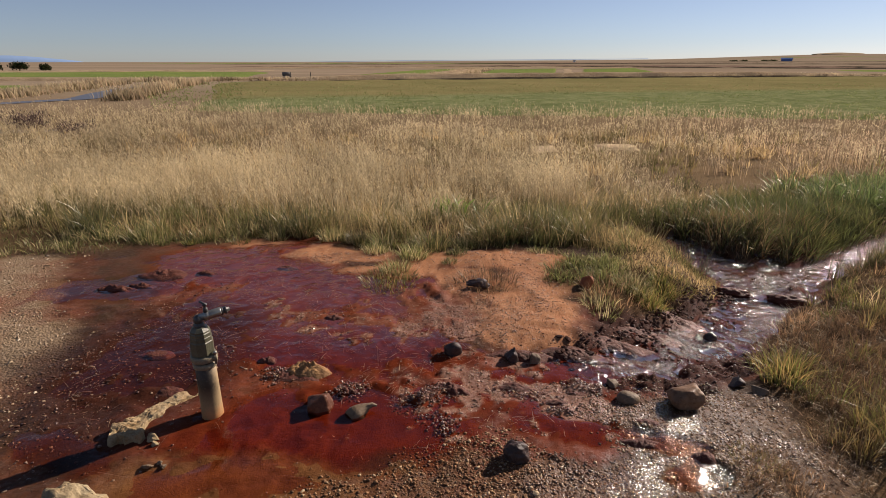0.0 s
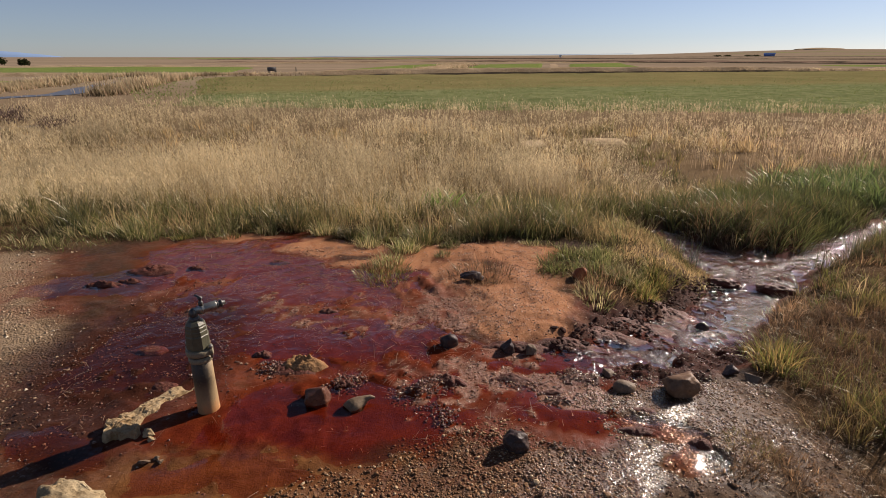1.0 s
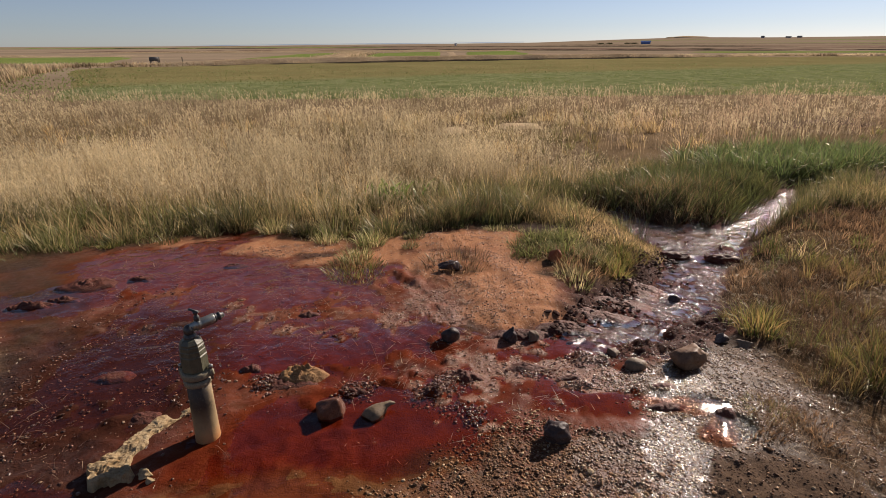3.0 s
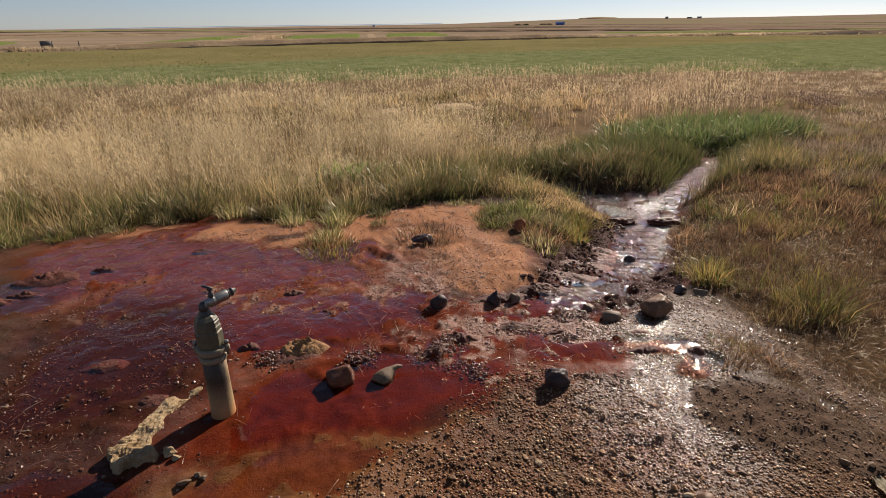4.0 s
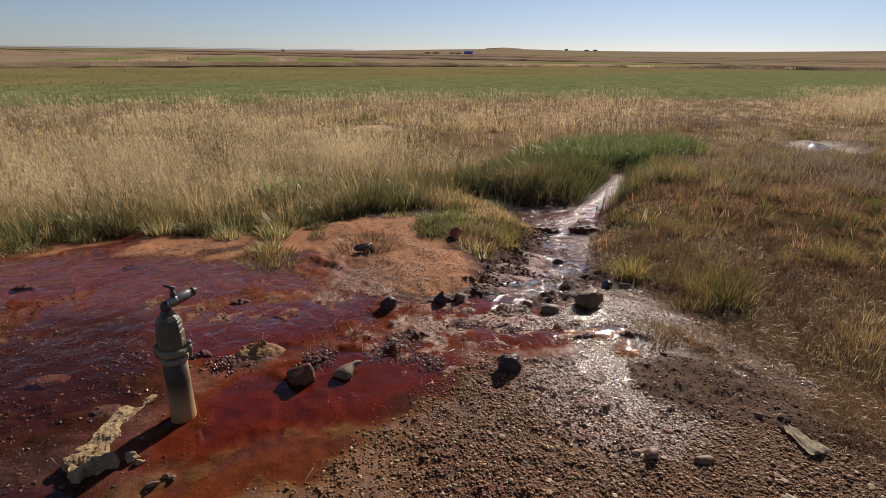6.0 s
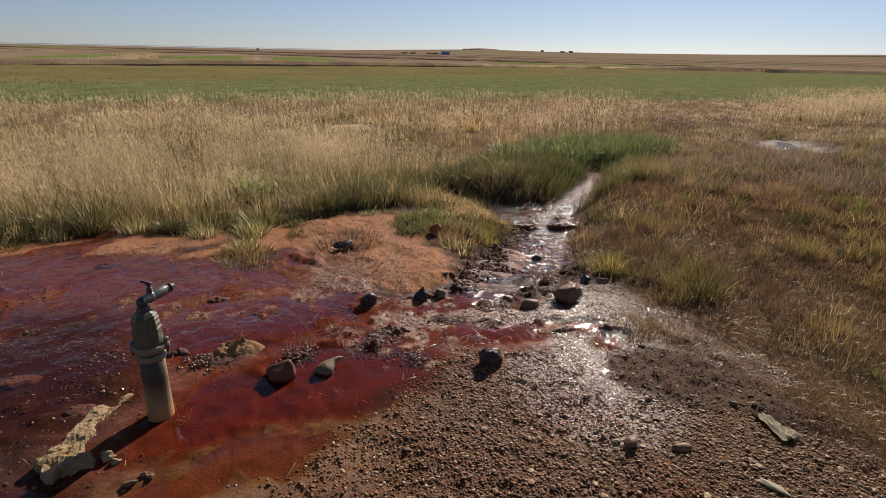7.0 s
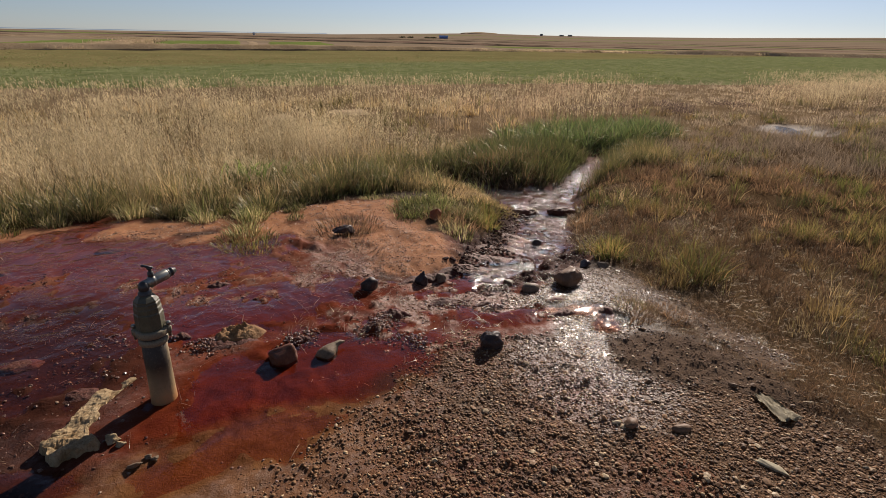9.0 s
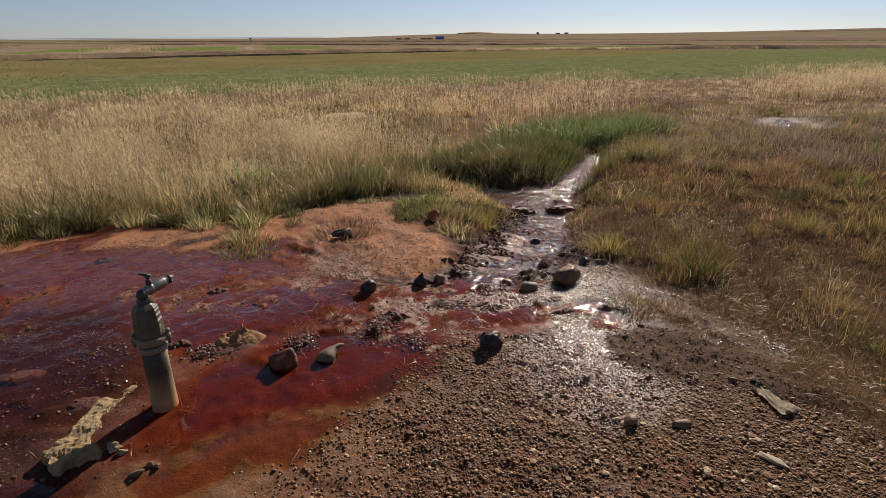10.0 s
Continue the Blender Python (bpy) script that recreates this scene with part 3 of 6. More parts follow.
def boxed(sx, sy, sz, bevel=0.004, seg=2):
    bm = bmesh.new()
    bmesh.ops.create_cube(bm, size=1.0)
    bmesh.ops.scale(bm, vec=(sx, sy, sz), verts=bm.verts[:])
    bmesh.ops.bevel(bm, geom=bm.edges[:], offset=bevel, segments=seg, affect='EDGES')
    return bm


def pose_to(p, d):
    """A pose at p whose z axis points along d."""
    return Matrix.Translation(p) @ Vector(d).to_track_quat('Z', 'Y').to_matrix().to_4x4()


def pipe_materials():
    m = Mat("weathered_pipe", 0.55)
    pos = m.t.nodes.new("ShaderNodeSeparateXYZ")
    m.link(m.obj, pos.inputs[0])
    n1, n2 = m.noise(18, 6, 0.7, world=False), m.noise(120, 4, 0.7, world=False)
    col = m.mix(m.ramp(n1, 0.35, 0.7), (0.26, 0.18, 0.085), (0.40, 0.29, 0.155))
    rust = m.math('ADD', m.ramp(pos.outputs["Z"], 0.13, 0.0), m.math('MULTIPLY_ADD', n1, 1.2, -0.75))
    col = m.mix(m.ramp(rust, 0.2, 0.9), col, (0.40, 0.17, 0.05))
    grime = m.math('ADD', m.math('MULTIPLY', pos.outputs["X"], -9.0), m.math('MULTIPLY', pos.outputs["Y"], -5.0))
    soot = m.math('MULTIPLY', m.ramp(pos.outputs["Z"], 0.06, 0.16), m.ramp(m.math('ADD', n1, grime), 0.0, 0.35))
    col = m.mix(soot, col, (0.035, 0.026, 0.016))
    col = m.mix(m.ramp(n2, 0.55, 0.85), col, (0.16, 0.12, 0.07))
    m.colour(col).bump(m.math('ADD', n1, n2), 0.002, 0.6)
    g = Mat("grey_green_casting", 0.42)
    k1, k2 = g.noise(25, 6, 0.7, world=False), g.noise(140, 4, 0.7, world=False)
    gc = g.mix(g.ramp(k1, 0.35, 0.7), (0.055, 0.055, 0.033), (0.125, 0.12, 0.072))
    gc = g.mix(g.ramp(k2, 0.55, 0.8), gc, (0.09, 0.075, 0.045))
    g.colour(gc).bump(k2, 0.0015, 0.6)
    fm = Mat("tan_weathered_ring", 0.6)
    f1, f2 = fm.noise(30, 6, 0.7, world=False), fm.noise(130, 4, 0.7, world=False)
    fm.colour(fm.mix(fm.ramp(f2, 0.5, 0.8), fm.mix(f1, (0.13, 0.11, 0.065), (0.26, 0.22, 0.14)), (0.08, 0.06, 0.035))).bump(f2, 0.0015, 0.6)
    d = Mat("dull_black_fitting", 0.4)
    d.colour(d.mix(d.noise(60, 5, 0.6, world=False), (0.018, 0.018, 0.018), (0.06, 0.058, 0.05))).bump(d.noise(150, 3, 0.6, world=False), 0.001, 0.5)
    s = Mat("worn_steel", 0.35, 0.8)
    s.colour(s.mix(s.noise(70, 5, 0.6, world=False), (0.16, 0.17, 0.15), (0.36, 0.36, 0.33)))
    return m.m, g.m, d.m, s.m, fm.m


def standpipe():
    tube, cast, black, steel, ring = pipe_materials()
    root = tagged(new("standpipe"), "weathered standpipe with flanged head and dripping tap in red mud", "pipe")
    root.location = (*PIPE, float(ground_z(*PIPE)) - 0.01)
    root.scale = (0.84, 0.84, 1.0)
    part("casing", lathe([(0.056, -0.06), (0.054, 0.0), (0.0505, 0.012), (0.049, 0.06), (0.0475, 0.15), (0.0465, 0.27)], 36), tube, root, "rust-stained cream pipe")
    part("collar", lathe([(0.0465, 0.238), (0.053, 0.241), (0.0545, 0.249), (0.0535, 0.259), (0.047, 0.262)], 36), ring, root)
    fl = part("flange", lathe([(0.047, 0.268), (0.057, 0.270), (0.0595, 0.276), (0.0595, 0.288), (0.057, 0.293), (0.047, 0.295)], 36), ring, root, "clamped flange ring")
    for ang in (-12, 168):
        a = radians(ang)
        lug = boxed(0.026, 0.022, 0.03, 0.005)
        bmesh.ops.transform(lug, matrix=Matrix.Translation((0.058 * math.cos(a), 0.058 * math.sin(a), 0.282)) @ Matrix.Rotation(a, 4, 'Z'), verts=lug.verts[:])
        part("lug", lug, ring, fl)
        bolt = lathe([(0.006, -0.024), (0.006, 0.02), (0.0095, 0.02), (0.0095, 0.029), (0.006, 0.031)], 6)
        bmesh.ops.transform(bolt, matrix=Matrix.Translation((0.062 * math.cos(a), 0.062 * math.sin(a), 0.280)), verts=bolt.verts[:])
        part("bolt", bolt, steel, fl)

    part("head", lathe([(0.0505, 0.297), (0.0525, 0.300), (0.0525, 0.352), (0.0495, 0.355), (0.0495, 0.372), (0.0465, 0.375)], 8), cast, root, "grey-green cast head with flat faces", smooth=False)
    part("head_foot", lathe([(0.045, 0.292), (0.0475, 0.294), (0.0475, 0.299), (0.045, 0.301)], 36), cast, root)
    part("cap", lathe([(0.044, 0.372), (0.0475, 0.374), (0.0475, 0.388), (0.0445, 0.391), (0.0445, 0.397), (0.034, 0.409), (0.022, 0.416)], 8), cast, root, smooth=False)
    part("reducer", lathe([(0.0225, 0.408), (0.024, 0.412), (0.024, 0.424), (0.017, 0.427), (0.016, 0.436)], 24), black, root)
    d = Vector((0.112, 0.074, 0.012)).normalized()
    c = Vector((0.0, 0.0, 0.446))
    elbow = bmesh.new()
    bmesh.ops.create_icosphere(elbow, subdivisions=3, radius=0.021)
    bmesh.ops.transform(elbow, matrix=Matrix.Translation(c - Vector((0, 0, 0.006))), verts=elbow.verts[:])
    part("elbow", elbow, black, root)
    tap = part("tap", lathe([(0.016, 0.0), (0.016, 0.026), (0.0205, 0.028), (0.0205, 0.042), (0.0185, 0.045), (0.0195, 0.05), (0.0195, 0.098), (0.0175, 0.102)], 8), steel, root, "dull steel tap body")
    tap.matrix_parent_inverse = Matrix()
    tap.matrix_basis = pose_to(c, d)
    nz = part("nozzle", lathe([(0.0165, 0.10), (0.0165, 0.108), (0.0125, 0.111), (0.0125, 0.117), (0.0155, 0.119), (0.0155, 0.126), (0.010, 0.129), (0.009, 0.140)], 20), black, tap)
    stem = lathe([(0.011, 0.014), (0.011, 0.032), (0.007, 0.034), (0.006, 0.042), (0.011, 0.044), (0.011, 0.050), (0.005, 0.052)], 14)
    bmesh.ops.transform(stem, matrix=Matrix.Translation(c + d * 0.036), verts=stem.verts[:])
    part("stem", stem, black, root)
    lever = boxed(0.045, 0.013, 0.006, 0.0025)
    bmesh.ops.transform(lever, matrix=Matrix.Translation(c + d * 0.036 + Vector((-0.008, 0.002, 0.052))) @ Matrix.Rotation(radians(155), 4, 'Z') @ Matrix.Rotation(radians(-9), 4, 'Y'), verts=lever.verts[:])
    part("lever", lever, black, root)
    return root


standpipe()


def rock(name, at, size, mat, seed, label, category="stone", turn=0.0, cuts=12, rough=0.10, sink=0.25, detail=3, tilt=0.0, group="", angular=False):
    """A stone: a ball cut by flat planes, or an angular hull, then roughened; half-sizes in metres."""
    rng = random.Random(seed)
    bm = bmesh.new()
    off = Vector((rng.uniform(0, 50), rng.uniform(0, 50), 0))
    planes = []
    if angular:
        for k in range(cuts):
            a, u = rng.uniform(0, 2 * math.pi), rng.uniform(-0.9, 0.95)
            q = math.sqrt(1 - u * u)
            bm.verts.new(Vector((q * math.cos(a), q * math.sin(a), u)) * rng.uniform(0.85, 1.2))
        hull = bmesh.ops.convex_hull(bm, input=bm.verts[:])
        bmesh.ops.delete(bm, geom=[v for v in bm.verts if not v.link_faces], context='VERTS')
        bmesh.ops.bevel(bm, geom=bm.edges[:], offset=0.06, segments=1, affect='EDGES')
        bmesh.ops.triangulate(bm, faces=bm.faces[:])
        for _ in range(detail):
            long = [e for e in bm.edges if e.calc_length() > 0.16]
            bmesh.ops.subdivide_edges(bm, edges=long, cuts=1)
            bmesh.ops.triangulate(bm, faces=bm.faces[:])
    else:
        bmesh.ops.create_icosphere(bm, subdivisions=detail, radius=1.0)
        for _ in range(cuts // 2):
            n = Vector((rng.gauss(0, 1), rng.gauss(0, 1), rng.gauss(0, 0.8))).normalized()
            planes.append((n, rng.uniform(0.66, 0.9)))
    for v in bm.verts:
        p = v.co.copy()
        for n, h in planes:
            k = p.dot(n) - h
            if k > 0:
                p -= n * k * 0.85
        p *= 1 + rough * noise.noise(p * 2.1 + off) + rough * 0.5 * noise.noise(p * 5.5 + off) + rough * 0.3 * noise.noise(p * 13 + off)
        v.co = Vector((p.x * size[0], p.y * size[1], p.z * size[2]))
    ob = part(name, bm, mat)
    z = float(ground_z(at[0], at[1]))
    ob.matrix_world = Matrix.Translation((at[0], at[1], z + size[2] * (1 - 2 * sink) * 0.9)) @ Matrix.Rotation(radians(turn), 4, 'Z') @ Matrix.Rotation(radians(tilt), 4, 'Y')
    return tagged(ob, label, category, group)


LIMESTONE = stone_material("pale_limestone", (0.24, 0.17, 0.085), (0.40, 0.32, 0.19), (0.13, 0.08, 0.04), 0.85, 16, 0.01)
RED_STONE = stone_material("red_stained_stone", (0.08, 0.026, 0.013), (0.15, 0.06, 0.03), (0.06, 0.016, 0.009), 0.5, 14, 0.006)
DARK_STONE = stone_material("dark_wet_stone", (0.028, 0.018, 0.016), (0.06, 0.04, 0.034), (0.10, 0.06, 0.045), 0.4, 18, 0.005)
BROWN_STONE = stone_material("brown_boulder", (0.13, 0.07, 0.036), (0.22, 0.13, 0.07), (0.06, 0.024, 0.013), 0.55, 10, 0.003)
GREY_STONE = stone_material("grey_brown_stone", (0.12, 0.083, 0.05), (0.20, 0.142, 0.088), (0.06, 0.04, 0.025), 0.6, 14, 0.006)
CRUST = stone_material("ochre_crust", (0.22, 0.105, 0.04), (0.38, 0.22, 0.085), (0.11, 0.045, 0.02), 0.7, 22, 0.012)
MUD = stone_material("dark_red_mud", (0.06, 0.014, 0.008), (0.11, 0.026, 0.013), (0.20, 0.09, 0.045), 0.6, 30, 0.012)
ORANGE_STONE = stone_material("rust_orange_stone", (0.22, 0.06, 0.02), (0.32, 0.11, 0.04), (0.12, 0.035, 0.015), 0.7, 20, 0.006)

rock("boulder", (0.735, 2.30), (0.078, 0.072, 0.062), BROWN_STONE, 3, "brown blocky boulder on wet silt", cuts=26, rough=0.07, sink=0.22, turn=20, detail=4, angular=True)
rock("stone", (0.50, 2.31), (0.05, 0.04, 0.036), GREY_STONE, 8, "small grey-green stone in wet silt", cuts=4, rough=0.06, sink=0.25)
rock("stone", (-0.27, 2.64), (0.046, 0.042, 0.046), DARK_STONE, 5, "dark rounded stone standing in red mud", cuts=12, rough=0.09, sink=0.3)
rock("stone", (-0.81, 2.15), (0.072, 0.055, 0.05), RED_STONE, 12, "angular red-stained stone in the red pool", cuts=16, rough=0.08, sink=0.2, turn=-10, angular=True)
rock("stone", (0.56, 3.52), (0.05, 0.045, 0.055), ORANGE_STONE, 15, "rust-orange stone half sunk in turf", angular=True, cuts=12, rough=0.08, sink=0.2)
rock("stone", (-0.02, 1.89), (0.046, 0.042, 0.042), DARK_STONE, 18, "black wet stone caked with mud and gravel", cuts=4, rough=0.22, sink=0.25, detail=4)
rock("stone", (0.02, 2.63), (0.04, 0.04, 0.05), DARK_STONE, 21, "dark stone under the runnel bank", angular=True, cuts=12, rough=0.12, sink=0.3, group="bank stones")
rock("stone", (0.13, 2.62), (0.03, 0.03, 0.035), GREY_STONE, 22, "small grey stone at the runnel bank", angular=True, cuts=12, rough=0.1, sink=0.3, group="bank stones")
rock("stone", (0.47, 2.47), (0.035, 0.03, 0.02), GREY_STONE, 24, "flat grey stone in the runnel", angular=True, cuts=12, rough=0.1, sink=0.25)
rock("stone", (1.05, 2.52), (0.05, 0.045, 0.035), DARK_STONE, 26, "dark stone beside rough grass", angular=True, cuts=12, rough=0.1, sink=0.25, group="stones by the grass")
rock("stone", (1.13, 2.44), (0.055, 0.035, 0.03), GREY_STONE, 27, "grey stone beside rough grass", angular=True, cuts=12, rough=0.1, sink=0.25, turn=30, group="stones by the grass")
rock("stone", (1.25, 3.22), (0.04, 0.03, 0.03), DARK_STONE, 28, "dark stone in the runnel", cuts=5, rough=0.12, sink=0.3)
rock("stone", (-0.13, 3.44), (0.085, 0.045, 0.045), DARK_STONE, 31, "long dark stone below a sparse tuft", angular=True, cuts=16, rough=0.15, sink=0.2, turn=5)
rock("clod", (1.80, 4.12), (0.12, 0.05, 0.04), MUD, 33, "dark mud clod lying in the stream", "mud clod", cuts=2, rough=0.3, sink=0.2, turn=-25, detail=4, group="stream clods")
rock("clod", (2.12, 3.98), (0.13, 0.06, 0.045), MUD, 34, "dark mud clod lying in the stream", "mud clod", cuts=2, rough=0.3, sink=0.2, turn=-25, detail=4, group="stream clods")

# pale ledge with its low arm round the foot of the pipe
LEDGE = stone_material("stained_limestone", (0.26, 0.17, 0.075), (0.40, 0.31, 0.18), (0.14, 0.06, 0.025), 0.8, 22, 0.012)


def lime_ledge():
    line = [(-1.515, 1.95, 0.072, 0.042), (-1.50, 2.03, 0.05, 0.030), (-1.47, 2.12, 0.042, 0.024), (-1.42, 2.205, 0.034, 0.017), (-1.34, 2.27, 0.02, 0.010)]
    ax, ay = np.arange(-1.66, -1.28, 0.0045), np.arange(1.84, 2.33, 0.0045)
    x, y = (a.ravel() for a in np.meshgrid(ax, ay))
    d, w, h = along(x, y, line)
    f = 1 - d / (w * (1 + 0.9 * fbm(x, y, 0.08, 211, 5)))
    top = 1.0 - 0.5 * np.abs(fbm(x, y, 0.07, 213, 5)) - 0.15 * sm(0.1, 0.5, fbm(x, y, 0.02, 215, 3)) + 0.3 * fbm(x, y, 0.15, 217, 2) + 0.3 * fbm(x, y, 0.025, 218, 3) - 0.9 * sm(0.03, 0.0, np.hypot(x + 1.385, y - 2.24) - 0.012)
    z = smooth_ground(x, y) - 0.03 + (0.03 + h * np.clip(top, -0.2, 1.35)) * sm(-0.06, 0.2, f)
    q = grid_faces(len(ax), len(ay))
    q = q[(f[q] > -0.1).all(axis=1)]
    used, inv = np.unique(q.ravel(), return_inverse=True)
    tagged(new("limestone_ledge", mesh_from("limestone_ledge", np.stack([x, y, z], -1)[used], inv.reshape(-1, 4), LEDGE, smooth=False)), "pale pitted limestone ledge with a low curved arm beside the pipe", "stone ledge")


lime_ledge()
rock("limestone_slab", (-1.47, 1.575), (0.12, 0.075, 0.05), LIMESTONE, 44, "pale cracked limestone slab on gravel", "stone block", cuts=20, rough=0.22, sink=0.25, turn=-15, detail=4, angular=True)
for x, y, a, b, c, k in ((-1.395, 1.925, 0.03, 0.022, 0.018, 71), (-1.37, 1.90, 0.018, 0.015, 0.012, 72), (-1.335, 1.785, 0.022, 0.016, 0.013, 73), (-1.285, 1.79, 0.014, 0.012, 0.010, 74), (-1.30, 1.80, 0.012, 0.010, 0.009, 75)):
    rock("stone", (x, y), (a, b, c), LIMESTONE if k < 73 else GREY_STONE, k, "small crumb of stone in brown mud beside the ledge", cuts=12, rough=0.15, sink=0.25, angular=True, group="stones by the ledge")


def mound(name, at, spread, mat, seed, label="", category="mud lump", group="", parent=None, crumb=0.5, size=0.028):
    """A crumbly heap: a disc of earth raised into uneven crumbs, its rim sunk in the ground."""
    bm = bmesh.new()
    nr, na = 22, 44
    rows = []
    for i in range(1, nr + 1):
        row = []
        for q in range(na):
            a = 2 * math.pi * q / na
            r = i / nr
            rim = 1 + 0.3 * noise.noise(Vector((1.6 * math.cos(a), 1.6 * math.sin(a), seed)))
            x, y = at[0] + spread[0] * r * rim * math.cos(a), at[1] + spread[1] * r * rim * math.sin(a)
            p = Vector((x / size, y / size, seed))
            hump = (1 - r * r) * (1 + 0.7 * noise.noise(p * 0.55))
            grit = abs(noise.noise(p)) + 0.5 * abs(noise.noise(p * 2.2))
            row.append((x, y, spread[2] * (hump * (0.75 - crumb * 0.35) + crumb * grit * (1.1 - r)) - 0.02 * r ** 4))
        rows.append(row)
    flat = np.array([p for row in rows for p in row])
    z = smooth_ground(flat[:, 0], flat[:, 1]) + flat[:, 2] + 0.002
    vs = [bm.verts.new((flat[k, 0], flat[k, 1], z[k])) for k in range(len(flat))]
    top = bm.verts.new((at[0], at[1], float(np.mean(z[:na]))))
    for i in range(nr - 1):
        for q in range(na):
            a, c = i * na + q, i * na + (q + 1) % na
            bm.faces.new((vs[a], vs[c], vs[c + na], vs[a + na]))
    for q in range(na):
        bm.faces.new((top, vs[(q + 1) % na], vs[q]))
    ob = part(name, bm, mat, parent)
    return ob if parent else tagged(ob, label, category, group)


heap = mound("crust_mound", (-0.945, 2.43), (0.125, 0.075, 0.07), CRUST, 5, "crumbly ochre crust mound in the red pool", category="mound")
mound("grit_foot", (-0.985, 2.40), (0.17, 0.085, 0.025), MUD, 2, parent=heap, crumb=0.8)
for i, (x, y, sx, sy, h) in enumerate([(-1.16, 2.52, 0.06, 0.04, 0.03), (-0.72, 2.28, 0.06, 0.035, 0.035), (-0.40, 2.24, 0.10, 0.045, 0.03), (-0.27, 2.33, 0.10, 0.05, 0.045), (0.30, 2.35, 0.10, 0.04, 0.025), (0.18, 2.27, 0.08, 0.03, 0.02),
                                       (-2.24, 3.58, 0.2, 0.11, 0.045), (-2.42, 3.32, 0.16, 0.05, 0.04), (-2.28, 3.38, 0.10, 0.04, 0.035), (-1.96, 3.62, 0.1, 0.045, 0.03), (0.02, 2.38, 0.12, 0.04, 0.022), (-1.72, 2.55, 0.1, 0.06, 0.02), (-1.5, 2.24, 0.08, 0.06, 0.02), (0.47, 2.0, 0.1, 0.035, 0.025),
                                       (-0.95, 3.0, 0.07, 0.04, 0.02), (-1.45, 3.75, 0.1, 0.05, 0.02), (0.52, 2.14, 0.07, 0.03, 0.02), (0.68, 1.95, 0.06, 0.03, 0.025), (0.08, 2.67, 0.2, 0.07, 0.035), (0.36, 2.74, 0.24, 0.08, 0.04), (0.64, 2.92, 0.24, 0.1, 0.04), (0.88, 3.12, 0.22, 0.12, 0.04), (1.12, 3.40, 0.2, 0.14, 0.04)]):
    mound("mud_lump", (x, y), (sx, sy, h), MUD, 60 + i, "dark wet lump of churned mud", group="churned mud lumps", crumb=0.45, size=0.03)


def hooked_piece():
    """A bent grey piece of wood lying in the pool."""
    bm = bmesh.new()
    pts = [(-0.675, 2.105, -0.004, 0.030), (-0.66, 2.118, 0.006, 0.040), (-0.64, 2.13, 0.013, 0.038), (-0.624, 2.138, 0.020, 0.026), (-0.606, 2.143, 0.031, 0.014), (-0.588, 2.146, 0.037, 0.009), (-0.570, 2.146, 0.034, 0.004)]
    rings = []
    for i, (x, y, z, r) in enumerate(pts):
        a = Vector(pts[max(i - 1, 0)][:3])
        b = Vector(pts[min(i + 1, len(pts) - 1)][:3])
        q = (b - a).to_track_quat('Z', 'Y')
        ring = []
        for k in range(12):
            t = 2 * math.pi * k / 12
            rr = r * (1 + 0.4 * noise.noise(Vector((x * 30, k * 0.9, 2))))
            ring.append(bm.verts.new(Vector((x, y, z + float(ground_z(x, y)) * 0.6)) + q @ Vector((rr * math.cos(t), rr * 0.9 * math.sin(t), 0))))
        rings.append(ring)
    for a, b in zip(rings, rings[1:]):
        for k in range(12):
            bm.faces.new((a[k], a[(k + 1) % 12], b[(k + 1) % 12], b[k]))
    bm.faces.new(rings[0][::-1])
    bm.faces.new(rings[-1])
    tagged(part("driftwood", bm, GREY_STONE), "bent grey weathered piece lying in the red pool", "driftwood")


hooked_piece()


def scrap(name, at, w, d, turn, mat, label, category, seed):
    """A thin crumpled sheet with real thickness."""
    bm = bmesh.new()
    n = 12
    z0 = float(ground_z(*at)) + 0.014
    grid = []
    for j in range(n + 1):
        row = []
        for i in range(n + 1):
            u, v = i / n - 0.5, j / n - 0.5
            w2 = w * (1 - 0.45 * (v + 0.5)) * (1 + 0.2 * noise.noise(Vector((u * 3, v * 3, seed))))
            row.append(bm.verts.new((u * w2, v * d, 0.012 * noise.noise(Vector((u * 4, v * 4, seed + 7))) + 0.005 * noise.noise(Vector((u * 11, v * 11, seed))))))
        grid.append(row)
    for j in range(n):
        for i in range(n):
            bm.faces.new((grid[j][i], grid[j][i + 1], grid[j + 1][i + 1], grid[j + 1][i]))
    bmesh.ops.solidify(bm, geom=bm.faces[:], thickness=0.003)
    ob = part(name, bm, mat)
    ob.matrix_world = Matrix.Translation((*at, z0)) @ Matrix.Rotation(radians(turn), 4, 'Z')
    return tagged(ob, label, category)


SCRAP = stone_material("faded_sheet", (0.34, 0.29, 0.18), (0.42, 0.37, 0.25), (0.22, 0.17, 0.1), 0.7, 8, 0.002)
scrap("crumpled_sheet", (0.685, 1.105), 0.09, 0.16, -15, SCRAP, "faded crumpled sheet lying on the gravel", "litter", 3)
rock("flat_stone", (0.375, 0.925), (0.05, 0.026, 0.008), SCRAP, 51, "flat pale shard of stone lying on the gravel", cuts=9, rough=0.08, sink=0.1, turn=-80, angular=True)
rock("flat_stone", (0.265, 1.165), (0.035, 0.02, 0.014), BROWN_STONE, 52, "small oblong brown stone on the gravel", cuts=10, rough=0.08, sink=0.2, turn=-20)
rock("flat_stone", (0.12, 1.25), (0.028, 0.02, 0.014), BROWN_STONE, 53, "small brown stone on the gravel", cuts=10, rough=0.08, sink=0.2, turn=10)


